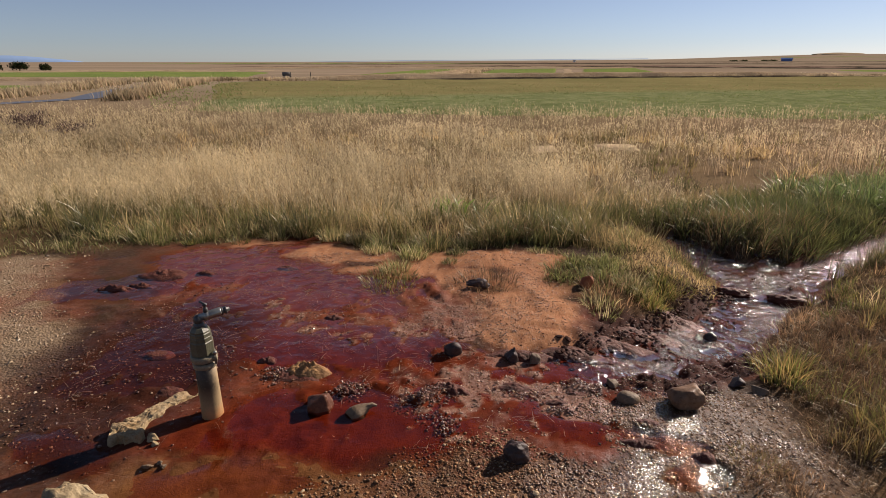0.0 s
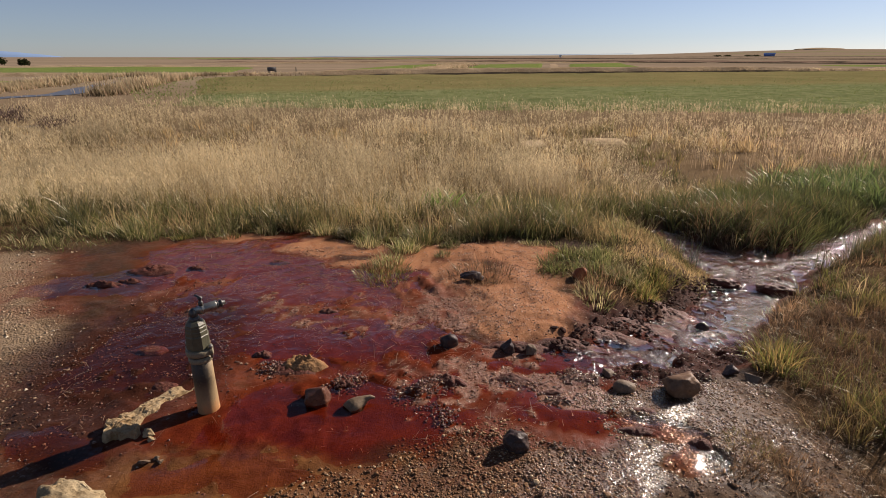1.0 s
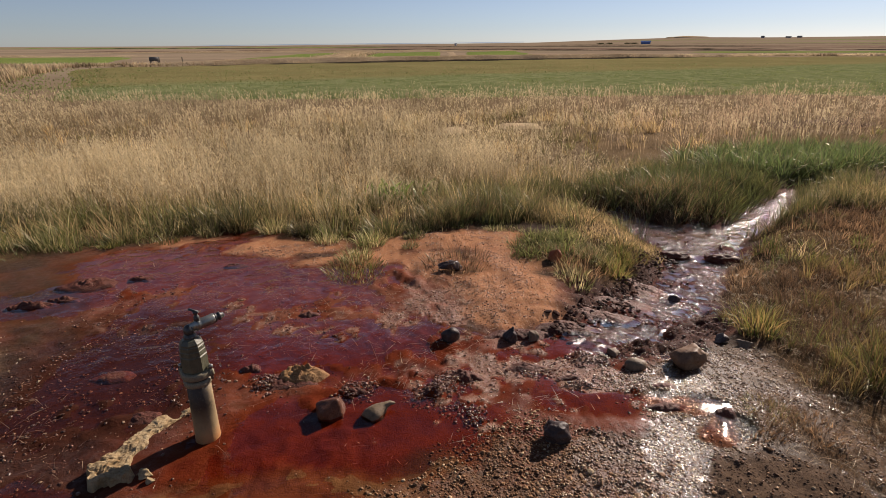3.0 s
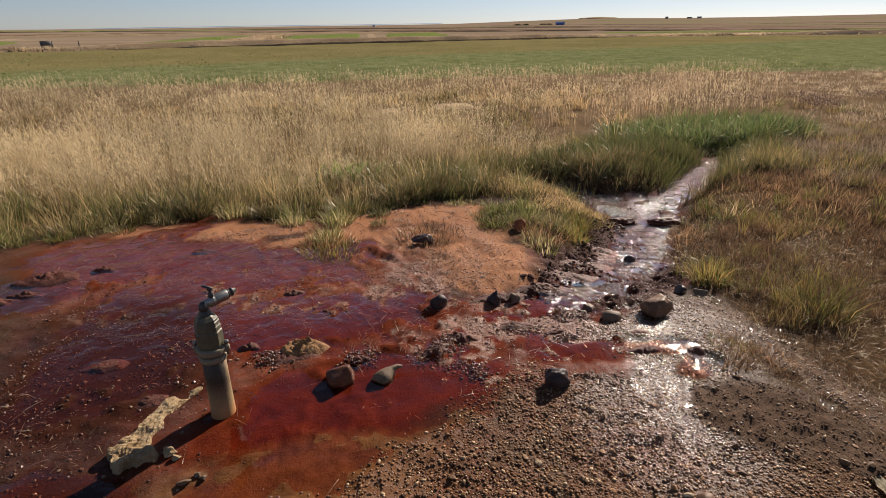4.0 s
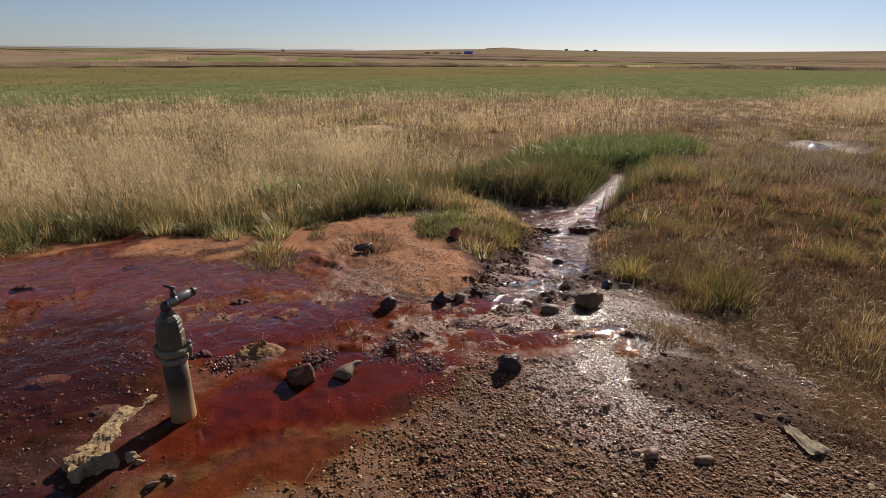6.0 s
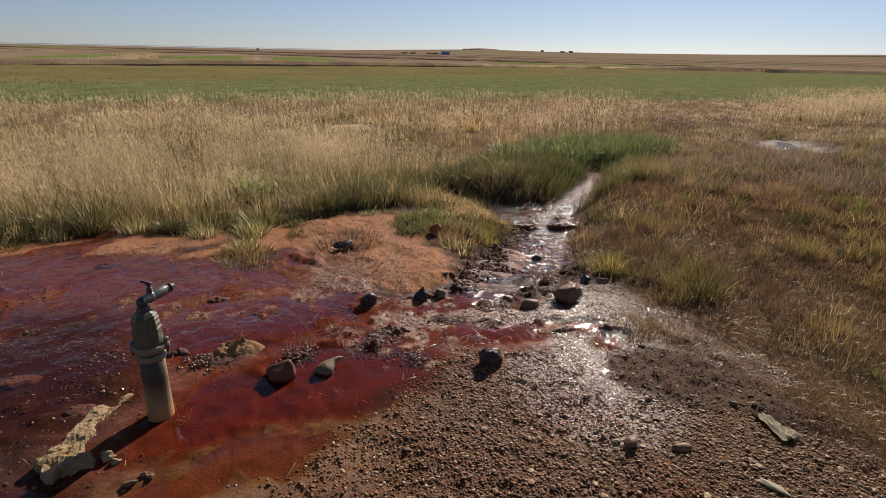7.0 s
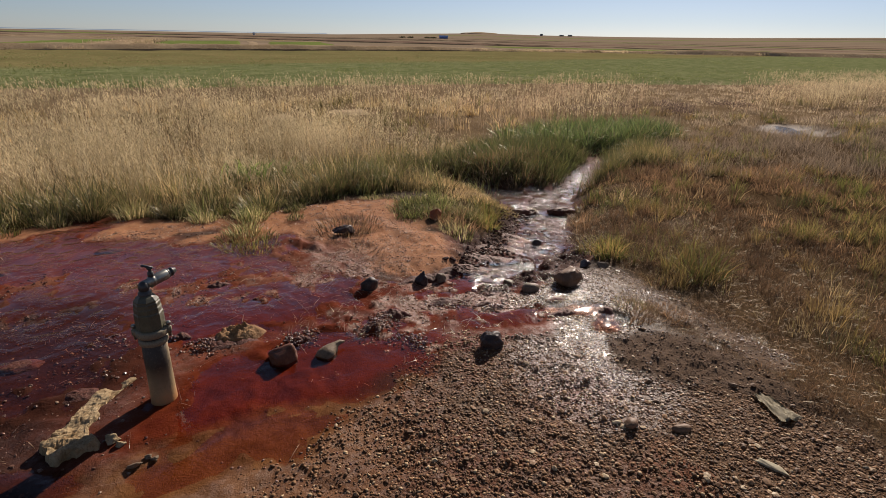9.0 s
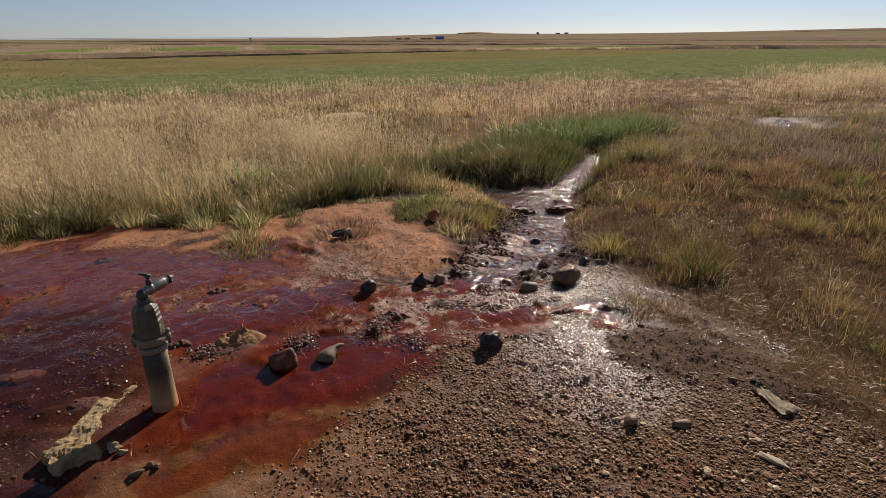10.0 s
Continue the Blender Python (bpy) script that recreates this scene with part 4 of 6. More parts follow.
# ---------------- pebbles ----------------
def ico(sub):
    bm = bmesh.new()
    bmesh.ops.create_icosphere(bm, subdivisions=sub, radius=1.0)
    v = np.array([q.co[:] for q in bm.verts])
    f = np.array([[q.index for q in p.verts] for p in bm.faces])
    bm.free()
    return v, f


def pebbles(name, n, box, sub, lo, hi, mat, label, seed, test, angular=True, proud=0.2, lift=None, shiny=False):
    rng = np.random.default_rng(seed)
    x, y = rng.uniform(box[0], box[1], n), rng.uniform(box[2], box[3], n)
    keep = test(x, y, masks(x, y)) > rng.random(n)
    x, y = x[keep], y[keep]
    n = len(x)
    v, f = ico(sub) if sub else (np.array([(1, 0, 0), (-1, 0, 0), (0, 1, 0), (0, -1, 0), (0, 0, 1), (0, 0, -1)], float) * 1.2, np.array([(0, 2, 4), (2, 1, 4), (1, 3, 4), (3, 0, 4), (2, 0, 5), (1, 2, 5), (3, 1, 5), (0, 3, 5)]))
    r = lo + (hi - lo) * rng.random(n) ** 2.2
    axes = np.stack([r * rng.uniform(0.85, 1.25, n), r * rng.uniform(0.65, 1.0, n), r * rng.uniform(0.35, 0.65, n)], -1)
    a = rng.uniform(0, 2 * np.pi, n)
    lump = 1 + 0.16 * np.sin(v[None, :, 0] * 2.3 + rng.uniform(0, 6, n)[:, None]) * np.cos(v[None, :, 1] * 2.7 + rng.uniform(0, 6, n)[:, None])
    if angular:
        lump = lump * rng.uniform(0.72, 1.22, (n, len(v)))
    P = v[None] * lump[..., None] * axes[:, None, :]
    ca, sa = np.cos(a)[:, None], np.sin(a)[:, None]
    tilt = rng.normal(0, 0.25, n)[:, None]
    px, py, pz = P[..., 0] * ca - P[..., 1] * sa, P[..., 0] * sa + P[..., 1] * ca, P[..., 2]
    pz = pz + px * tilt * 0.6
    V = np.stack([px + x[:, None], py + y[:, None], pz + (ground_z(x, y) + axes[:, 2] * proud + (lift(x, y) * rng.random(n) if lift else 0))[:, None]], -1).reshape(-1, 3)
    F = (f[None] + (np.arange(n) * len(v))[:, None, None]).reshape(-1, 3)
    return tagged(new(name, mesh_from(name, V, F, mat, smooth=shiny or not angular)), label, "gravel", kind="stuff")


def pebble_material(name, a, b, c, rough, spec=0.5):
    m = Mat(name, rough, 0.0, spec)
    k = m.island()
    fine = m.noise(150, 3, 0.6)
    col = m.mix(m.ramp(k, 0.0, 0.75), a, b)
    col = m.mix(m.ramp(k, 0.86, 0.9), col, c)
    col = m.mix(m.ramp(fine, 0.45, 0.8), col, tuple(0.6 * q for q in a))
    m.colour(col)
    m.rough(m.math('MULTIPLY_ADD', m.math('FRACT', m.math('MULTIPLY', k, 37.0)), 0.25, rough))
    m.bump(fine, 0.0015, 0.6)
    return m.m


WET_PEBBLE = pebble_material("wet_gravel", (0.05, 0.022, 0.009), (0.26, 0.13, 0.052), (0.48, 0.33, 0.18), 0.12, 0.8)
DAMP_PEBBLE = pebble_material("damp_gravel", (0.06, 0.027, 0.011), (0.27, 0.14, 0.06), (0.48, 0.34, 0.19), 0.5, 0.2)
STONE_PEBBLE = pebble_material("mixed_gravel", (0.10, 0.05, 0.022), (0.30, 0.165, 0.075), (0.46, 0.35, 0.21), 0.5, 0.2)
DRY_PEBBLE = pebble_material("dry_gravel", (0.17, 0.115, 0.062), (0.38, 0.28, 0.165), (0.55, 0.46, 0.33), 0.6)
RED_GRIT = pebble_material("red_grit", (0.06, 0.016, 0.008), (0.20, 0.075, 0.034), (0.40, 0.24, 0.13), 0.12, 0.9)
SILT_GRIT = pebble_material("silt_crumbs", (0.08, 0.042, 0.018), (0.27, 0.145, 0.062), (0.42, 0.28, 0.15), 0.15, 1.0)


def bed(x, y, m):
    return m["pebble"] * (1 - 0.3 * m["silt"]) * sm(-1.35, -0.6, x) * (0.55 + 0.45 * sm(-0.35, 0.25, fbm(x, y, 0.35, 71)))


pebbles("gravel", 31000, (-1.3, 1.0, 0.62, 2.15), 1, 0.003, 0.0085, DAMP_PEBBLE, "damp brown gravel packed in silt", 1, lambda x, y, m: bed(x, y, m) * (1 - lane(x, y)), proud=0.3, shiny=True)
pebbles("gravel", 22000, (-1.3, 1.0, 0.62, 2.15), 0, 0.002, 0.005, DAMP_PEBBLE, "fine damp brown gravel packed in silt", 11, lambda x, y, m: bed(x, y, m) * (1 - lane(x, y)), shiny=True)
pebbles("gravel", 26000, (-0.4, 1.0, 0.9, 2.4), 1, 0.003, 0.008, WET_PEBBLE, "soaked brown gravel glistening in the sun", 17, lambda x, y, m: np.maximum(bed(x, y, m), 0.5 * m["silt"]) * lane(x, y), proud=0.1, shiny=True)
pebbles("gravel", 3000, (-1.3, 0.9, 0.62, 1.75), 1, 0.005, 0.014, STONE_PEBBLE, "coarse brown gravel packed in silt", 5, lambda x, y, m: bed(x, y, m) * (0.3 + 0.7 * sm(1.6, 1.0, y)))
pebbles("soil_crumbs", 9000, (0.25, 1.15, 0.8, 2.05), 1, 0.002, 0.006, pebble_material("dark_soil", (0.05, 0.03, 0.019), (0.125, 0.08, 0.05), (0.2, 0.14, 0.09), 0.8, 0.1), "brown crumbs of trodden soil beside the gravel", 16, lambda x, y, m: m["soil"] * (0.2 + 0.8 * sm(-0.2, 0.2, fbm(x, y, 0.12, 221, 3))), proud=0.1)
pebbles("gravel", 18000, (-4.6, -1.3, 0.9, 4.1), 0, 0.0025, 0.011, DRY_PEBBLE, "dry pale gravel on brown earth", 2, lambda x, y, m: m["pebble"] * (1 - sm(-2.3, -1.5, x) * 0.7) * (0.25 + 0.75 * sm(-0.3, 0.3, fbm(x, y, 0.4, 77))))
pebbles("grit", 42000, (-2.4, 1.3, 1.4, 4.2), 1, 0.0015, 0.0065, RED_GRIT, "red grit and crumbs scattered over wet mud", 3,
        lambda x, y, m: (m["red"] * 0.8 + 0.3) * (1 - m["turf"]) * (1 - 0.5 * m["orange"]) * (0.04 + 0.96 * sm(0.04, 0.30, fbm(x, y, 0.25, 73, 4) + 0.3 * sm(-0.9, -0.1, x) * sm(2.2, 2.6, y))) * (1 - sm(0.009, 0.015, m["water"])) * (1 - 0.7 * sm(2.3, 2.0, y)), proud=0.15, shiny=True)
pebbles("mud_gravel", 5000, (-2.6, -1.1, 1.6, 3.2), 1, 0.0025, 0.009, pebble_material("dark_mud_gravel", (0.05, 0.02, 0.011), (0.14, 0.065, 0.032), (0.30, 0.2, 0.12), 0.3), "dark gravel and clods in brown mud", 8, lambda x, y, m: sm(-0.1, 0.5, ell(x, y, -1.75, 2.35, 0.65, 0.8)) * (0.15 + 0.85 * sm(-0.1, 0.3, fbm(x, y, 0.25, 74, 3))), proud=0.15)
pebbles("silt_crumbs", 52000, (0.2, 1.3, 0.9, 2.75), 0, 0.002, 0.0075, SILT_GRIT, "glistening crumbs of wet brown silt", 4, lambda x, y, m: m["silt"] * (1 - m["turf"]) * (1 - sm(0.0, 0.01, m["water"])) * (0.3 + 0.7 * sm(-0.2, 0.2, fbm(x, y, 0.2, 79, 3))), proud=0.1, shiny=True)
RIDGES = [[(-0.46, 2.20), (-0.38, 2.25), (-0.30, 2.33)], [(-1.08, 2.40), (-1.02, 2.38)], [(-0.74, 2.28), (-0.68, 2.29)], [(-0.30, 2.06), (-0.36, 2.10)], [(0.0, 2.36), (0.12, 2.30), (0.2, 2.22)], [(0.25, 2.42), (0.34, 2.36)]]


def ridge_near(x, y):
    d = np.min([along(x, y, line)[0] for line in RIDGES], axis=0) + 0.012 * fbm(x, y, 0.06, 75, 2)
    return sm(0.10, 0.0, d) * (0.3 + 0.7 * sm(-0.2, 0.3, fbm(x, y, 0.12, 76, 3)))


pebbles("mud_crumbs", 60000, (-1.3, 0.5, 1.85, 2.65), 1, 0.0025, 0.0085, RED_GRIT, "glistening crumbs of churned red mud", 9, lambda x, y, m: ridge_near(x, y) * 0.6, proud=0.2, lift=lambda x, y: 0.02 * ridge_near(x, y), shiny=True)
STREAM_GRIT = pebble_material("stream_gravel", (0.05, 0.018, 0.010), (0.15, 0.06, 0.03), (0.30, 0.17, 0.09), 0.12)
pebbles("stream_gravel", 22000, (0.3, 3.2, 2.4, 5.2), 0, 0.003, 0.012, STREAM_GRIT, "dark wet stones and mud bars breaking the runnel", 12,
        lambda x, y, m: m["chan"] * (1 - m["turf"]) * sm(-0.05, 0.3, fbm(x, y, 0.13, 57, 4) + 0.1 * m["bank"]) * 0.45, proud=0.3, shiny=True)
BANK = [(0.3, 2.70), (0.7, 2.98), (1.0, 3.32), (1.3, 3.66), (1.52, 3.92), (1.68, 4.05)]


def bank_near(x, y):
    return sm(0.16, 0.02, along(x, y, BANK)[0] + 0.05 * fbm(x, y, 0.14, 65, 3))


pebbles("bank_clods", 12000, (0.1, 1.9, 2.5, 4.3), 1, 0.004, 0.021, pebble_material("dark_clods", (0.03, 0.013, 0.009), (0.085, 0.036, 0.023), (0.16, 0.08, 0.05), 0.7, 0.15), "dark crumbly mud clods along the cut bank", 14, lambda x, y, m: 0.5 * bank_near(x, y), proud=0.2, lift=lambda x, y: 0.045 * bank_near(x, y))
WET_TAN = pebble_material("wet_tan_grit", (0.16, 0.07, 0.034), (0.36, 0.20, 0.11), (0.5, 0.36, 0.23), 0.12, 1.0)


pebbles("wet_grit", 70000, (-1.4, 0.85, 1.75, 3.5), 1, 0.0018, 0.006, WET_TAN, "wet tan grit lying in bars across the red mud", 15, lambda x, y, m: 0.5 * m["tan"], proud=0.2, shiny=True)
CRUST_GRIT = pebble_material("crust_crumbs", (0.20, 0.075, 0.03), (0.42, 0.22, 0.11), (0.56, 0.38, 0.23), 0.4)
pebbles("crust_crumbs", 60000, (-1.7, 0.8, 2.6, 4.5), 0, 0.0015, 0.006, CRUST_GRIT, "dry orange crumbs on the mineral crust", 6, lambda x, y, m: m["orange"] * (1 - m["turf"]) * (0.25 + 0.75 * sm(-0.2, 0.2, fbm(x, y, 0.2, 78, 3))), proud=0.1)


def drops():
    """Water beads falling from the tap, and their splash."""
    rng = random.Random(9)
    bm = bmesh.new()
    x0, y0 = PIPE[0] + 0.062, PIPE[1] + 0.055
    g = float(ground_z(x0, y0))
    spots = [(x0 + rng.gauss(0, 0.006), y0 + rng.gauss(0, 0.006), g + 0.44 * rng.random() ** 0.8, rng.uniform(0.0015, 0.004)) for _ in range(22)]
    spots += [(x0 + 0.04 + rng.gauss(0, 0.02), y0 - 0.01 + rng.gauss(0, 0.02), g + abs(rng.gauss(0, 0.018)) + 0.006, rng.uniform(0.0012, 0.003)) for _ in range(26)]
    for x, y, z, r in spots:
        q = bmesh.ops.create_icosphere(bm, subdivisions=1, radius=r)["verts"]
        bmesh.ops.transform(bm, matrix=Matrix.Translation((x, y, z)) @ Matrix.Diagonal((1, 1, 1.5, 1)), verts=q)
    m = Mat("clear_drop", 0.03)
    m.colour((0.9, 0.9, 0.92))
    m.p.inputs["Transmission Weight"].default_value = 1.0
    m.p.inputs["IOR"].default_value = 1.33
    tagged(part("water_drops", bm, m.m), "clear drops falling from the tap and splashing", "water drops", "", "stuff")


drops()


# ---------------- grass ----------------
def blades(name, x, y, z, h, w, lean, az, mat, label, rng, segs=3, category="grass", kind="stuff", shade=None, along0=0.0, twist=None, tint=None, up=1.0):
    """Curved tapering blades, each a strip; all arrays have one value a blade."""
    n = len(x)
    h, w, lean, az = (np.broadcast_to(np.asarray(a, float), (n,)) for a in (h, w, lean, az))
    side = az + np.pi / 2 + (rng.normal(0, 0.9, n) if twist is None else twist)
    sx, sy = np.cos(side), np.sin(side)
    dx, dy = np.cos(az), np.sin(az)
    rows = []
    for k in range(segs + 1):
        s = k / segs
        out = h * lean * s ** 1.8
        zz = z + up * h * s * np.sqrt(np.maximum(0.05, 1 - (0.75 * lean * s) ** 2))
        cx, cy = x + dx * out, y + dy * out
        if k < segs:
            hw = 0.5 * w * (1 - 0.85 * s ** 1.6)
            rows.append(np.stack([cx - sx * hw, cy - sy * hw, zz], -1))
            rows.append(np.stack([cx + sx * hw, cy + sy * hw, zz], -1))
        else:
            rows.append(np.stack([cx, cy, zz], -1))
    V = np.stack(rows, 1)
    m = V.shape[1]
    F = []
    for k in range(segs - 1):
        a = 2 * k
        F += [(a, a + 1, a + 3), (a, a + 3, a + 2)]
    F.append((m - 3, m - 2, m - 1))
    F = (np.array(F)[None] + (np.arange(n) * m)[:, None, None]).reshape(-1, 3)
    tint = np.repeat(rng.random(n) if tint is None else tint, m)
    sh = np.repeat(rng.random(n) if shade is None else shade, m)
    s = np.array([k // 2 / segs for k in range(m - 1)] + [1.0])
    al = np.tile(along0 + (1 - along0) * s, n)
    return V.reshape(-1, 3), F, dict(tint=tint, shade=sh, along=al)


def join_blades(name, sets, mat, label, category="grass", kind="stuff"):
    vs, fs, at, off = [], [], {"tint": [], "shade": [], "along": []}, 0
    for v, f, a in sets:
        vs.append(v)
        fs.append(f + off)
        off += len(v)
        for k in at:
            at[k].append(a[k])
    ob = new(name, mesh_from(name, np.concatenate(vs), np.concatenate(fs), mat, {k: np.concatenate(a) for k, a in at.items()}))
    return tagged(ob, label, category, kind=kind)


def scatter(rng, n, x0, x1, y0, y1, test):
    x, y = rng.uniform(x0, x1, n), rng.uniform(y0, y1, n)
    keep = test(x, y) > rng.random(n)
    return x[keep], y[keep]


def fan_scatter(rng, n, y0, y1, spread_l, spread_r, test, power=1.0):
    """Points denser near by: along y with a falling density, across in a fan."""
    y = y0 * (y1 / y0) ** (rng.random(n) ** power)
    u = rng.random(n)
    x = -spread_l(y) + u * (spread_l(y) + spread_r(y))
    keep = test(x, y) > rng.random(n)
    return x[keep], y[keep]


def with_heads(rng, x, y, z, h, lean, az, count, size):
    """Foot points of the small drooping seed sprays on the upper part of each stem."""
    n = len(x)
    s = rng.uniform(0.62, 1.0, (n, count))
    out = (h * lean)[:, None] * s ** 1.8
    zz = z[:, None] + h[:, None] * s * np.sqrt(np.maximum(0.05, 1 - (0.75 * lean[:, None] * s) ** 2))
    px, py = x[:, None] + np.cos(az)[:, None] * out, y[:, None] + np.sin(az)[:, None] * out
    return px.ravel(), py.ravel(), zz.ravel()


# Dark foot colours: natural browning plus shade painted low among the blades.
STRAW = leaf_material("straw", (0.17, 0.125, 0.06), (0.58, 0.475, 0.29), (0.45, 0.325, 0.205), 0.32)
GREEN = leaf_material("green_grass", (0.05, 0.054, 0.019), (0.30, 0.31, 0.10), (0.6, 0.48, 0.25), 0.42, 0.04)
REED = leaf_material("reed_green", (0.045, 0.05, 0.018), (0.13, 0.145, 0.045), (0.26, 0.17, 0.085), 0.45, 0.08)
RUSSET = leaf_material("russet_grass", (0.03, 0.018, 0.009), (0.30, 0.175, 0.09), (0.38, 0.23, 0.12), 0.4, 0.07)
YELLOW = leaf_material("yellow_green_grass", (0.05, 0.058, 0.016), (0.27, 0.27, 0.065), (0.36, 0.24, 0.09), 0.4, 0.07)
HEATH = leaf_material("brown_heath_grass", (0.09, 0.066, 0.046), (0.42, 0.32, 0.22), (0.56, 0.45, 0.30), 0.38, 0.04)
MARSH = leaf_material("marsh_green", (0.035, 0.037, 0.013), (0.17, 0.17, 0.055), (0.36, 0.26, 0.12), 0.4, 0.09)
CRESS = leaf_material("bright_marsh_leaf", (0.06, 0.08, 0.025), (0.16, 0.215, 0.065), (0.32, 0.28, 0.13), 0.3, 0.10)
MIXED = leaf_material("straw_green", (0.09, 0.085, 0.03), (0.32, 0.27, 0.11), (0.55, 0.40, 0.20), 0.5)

rng = np.random.default_rng(7)
WIND = math.pi                      # the stems bow towards -x


def gold_share(x, y):
    """1 where the tall golden grass stands, 0 in the marsh."""
    edge = 0.3 + 0.38 * (y - 5.0)
    far_gold = 0.6 * sm(1.25, 1.8, x / np.maximum(y, 1.0) + 0.2 * fbm(x, y, 2.0, 229, 3)) * sm(8.5, 11.0, y + 1.2 * fbm(x, y, 2.5, 231, 3))
    buff = 0.7 * sm(8.8, 11.5, y + 1.5 * fbm(x, y, 2.0, 233, 3)) * (1 - sm(0.75, 1.1, x / np.maximum(y, 1.0))) * (0.3 + 0.7 * sm(-0.3, 0.1, fbm(x, y, 1.8, 235, 3)))
    return np.maximum(np.maximum(1 - sm(-1.2, 1.6, x - edge + 1.0 * fbm(x, y, 1.5, 81, 3)), far_gold), buff)


def not_wet(x, y):
    m = masks(x, y)
    return m["turf"] * (1 - sm(-0.01, 0.01, m["water"])) * (1 - 0.93 * sm(-0.15, 0.15, ell(x, y, 1.42, 4.65, 0.55, 0.85))) * (1 - 0.7 * sm(-0.2, 0.3, ell(x, y, 9.0, 5.3, 0.8, 0.5, 40)))


def bare_sand(x, y):
    return np.maximum(sm(-0.2, 0.2, ell(x, y, 1.65, 12.6, 0.55, 0.8)), sm(-0.2, 0.2, ell(x, y, 3.35, 13.0, 0.75, 0.7)))


def tufted(cx, cy, per, radius, lo, hi, width, spread=0.55, wind=0.35, tone=None, patch=0.6, segs=3, drop=0.01, level=None):
    """Blades in bunches: each bunch leans outward from its heart, and has a tone of its own."""
    n = len(cx)
    a, r = rng.uniform(0, 6.283, (n, per)), np.sqrt(rng.random((n, per)))
    R = (radius * rng.uniform(0.6, 1.3, n))[:, None]
    x, y = cx[:, None] + R * r * np.cos(a), cy[:, None] + R * r * np.sin(a)
    gust = wind * rng.normal(0.4, 0.6, n)[:, None]
    vx, vy = spread * r * np.cos(a) + gust * math.cos(WIND) + rng.normal(0, 0.3, (n, per)), spread * r * np.sin(a) + gust * math.sin(WIND) + rng.normal(0, 0.3, (n, per))
    size = rng.uniform(0.5, 1.25, n)[:, None]
    h = (lo + (hi - lo) * rng.random((n, per))) * size * (1.1 - 0.35 * r)
    tone = rng.random(n) if tone is None else tone
    tint = np.clip(tone[:, None] * patch + (1 - patch) * rng.random((n, per)), 0, 1)
    shade = np.clip(0.5 + 0.75 * (rng.random(n)[:, None] - 0.5) + 0.7 * (rng.random((n, per)) - 0.5), 0, 1)
    w = np.broadcast_to(np.asarray(width), (n,))[:, None] * rng.uniform(0.6, 1.3, (n, per))
    x, y = x.ravel(), y.ravel()
    z = (ground_z(x, y) if level is None else level(x, y)) - drop
    return blades("", x, y, z, h.ravel(), w.ravel(), np.clip(np.hypot(vx, vy), 0.05, 1.15).ravel(), np.arctan2(vy, vx).ravel(), None, "", rng, segs, tint=tint.ravel(), shade=shade.ravel())


def tall_gold():
    sets = []
    x, y = fan_scatter(rng, 125000, 4.5, 23, lambda y: 0.95 * y + 1.2, lambda y: 0.45 * y + 1.5 + 1.9 * y * sm(6.5, 9, y), lambda x, y: gold_share(x, y) * (1 - bare_sand(x, y)) * (0.15 + 0.85 * sm(-0.3, 0.2, fbm(x, y, 0.7, 83, 3))) * sm(4.6, 6.6, y + 1.3 * fbm(x, y, 1.4, 84)) * (1 - 0.85 * sm(19.5, 23, y + 2 * fbm(x, y, 3.0, 86))))
    z = ground_z(x, y) - 0.01
    n = len(x)
    h = rng.uniform(0.34, 0.8, n) * (0.85 + 0.5 * fbm(x, y, 1.3, 85, 3)) * (0.7 + 0.3 * sm(5.2, 7.2, y)) * (1 - 0.38 * sm(8, 17, y))
    r = np.hypot(x, y)
    wide = np.clip(r / 968 * 0.5, 0.0022, 0.009)
    bow = fbm(x, y, 1.1, 87, 2)
    lean = np.clip(np.abs(rng.normal(0.17, 0.13, n)) + 0.2 * bow, 0.02, 0.9)
    az = rng.normal(WIND, 1.6, n) + bow
    shade = np.clip(0.5 + 0.55 * fbm(x, y, 1.0, 88, 3) + 0.5 * (rng.random(n) - 0.5), 0, 1)
    tint = np.clip(0.35 + 0.5 * fbm(x, y, 2.0, 89, 3) + 0.35 * sm(-2, 4, x - 0.2 * y) + 0.4 * (rng.random(n) - 0.5), 0, 1)
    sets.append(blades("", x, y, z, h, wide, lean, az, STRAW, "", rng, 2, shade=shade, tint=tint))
    for near, c, sz in ((y < 8.5, 8, 0.032), (y >= 8.5, 4, 0.055)):
        px, py, pz = with_heads(rng, x[near], y[near], z[near], h[near], lean[near], az[near], c, sz)
        k = len(px)
        px, py = px + rng.normal(0, 0.012, k), py + rng.normal(0, 0.012, k)
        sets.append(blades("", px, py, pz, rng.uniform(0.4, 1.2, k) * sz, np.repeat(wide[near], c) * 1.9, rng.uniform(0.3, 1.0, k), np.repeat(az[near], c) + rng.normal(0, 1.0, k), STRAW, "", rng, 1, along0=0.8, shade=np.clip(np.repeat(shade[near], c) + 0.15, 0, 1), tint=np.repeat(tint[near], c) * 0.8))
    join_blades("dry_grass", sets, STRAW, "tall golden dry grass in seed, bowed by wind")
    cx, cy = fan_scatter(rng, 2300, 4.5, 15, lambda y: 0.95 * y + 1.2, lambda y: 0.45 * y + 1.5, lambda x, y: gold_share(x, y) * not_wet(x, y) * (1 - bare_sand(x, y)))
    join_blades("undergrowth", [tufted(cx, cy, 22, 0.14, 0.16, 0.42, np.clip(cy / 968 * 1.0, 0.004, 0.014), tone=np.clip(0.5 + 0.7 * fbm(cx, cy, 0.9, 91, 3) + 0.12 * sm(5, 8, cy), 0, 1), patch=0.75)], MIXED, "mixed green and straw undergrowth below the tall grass")


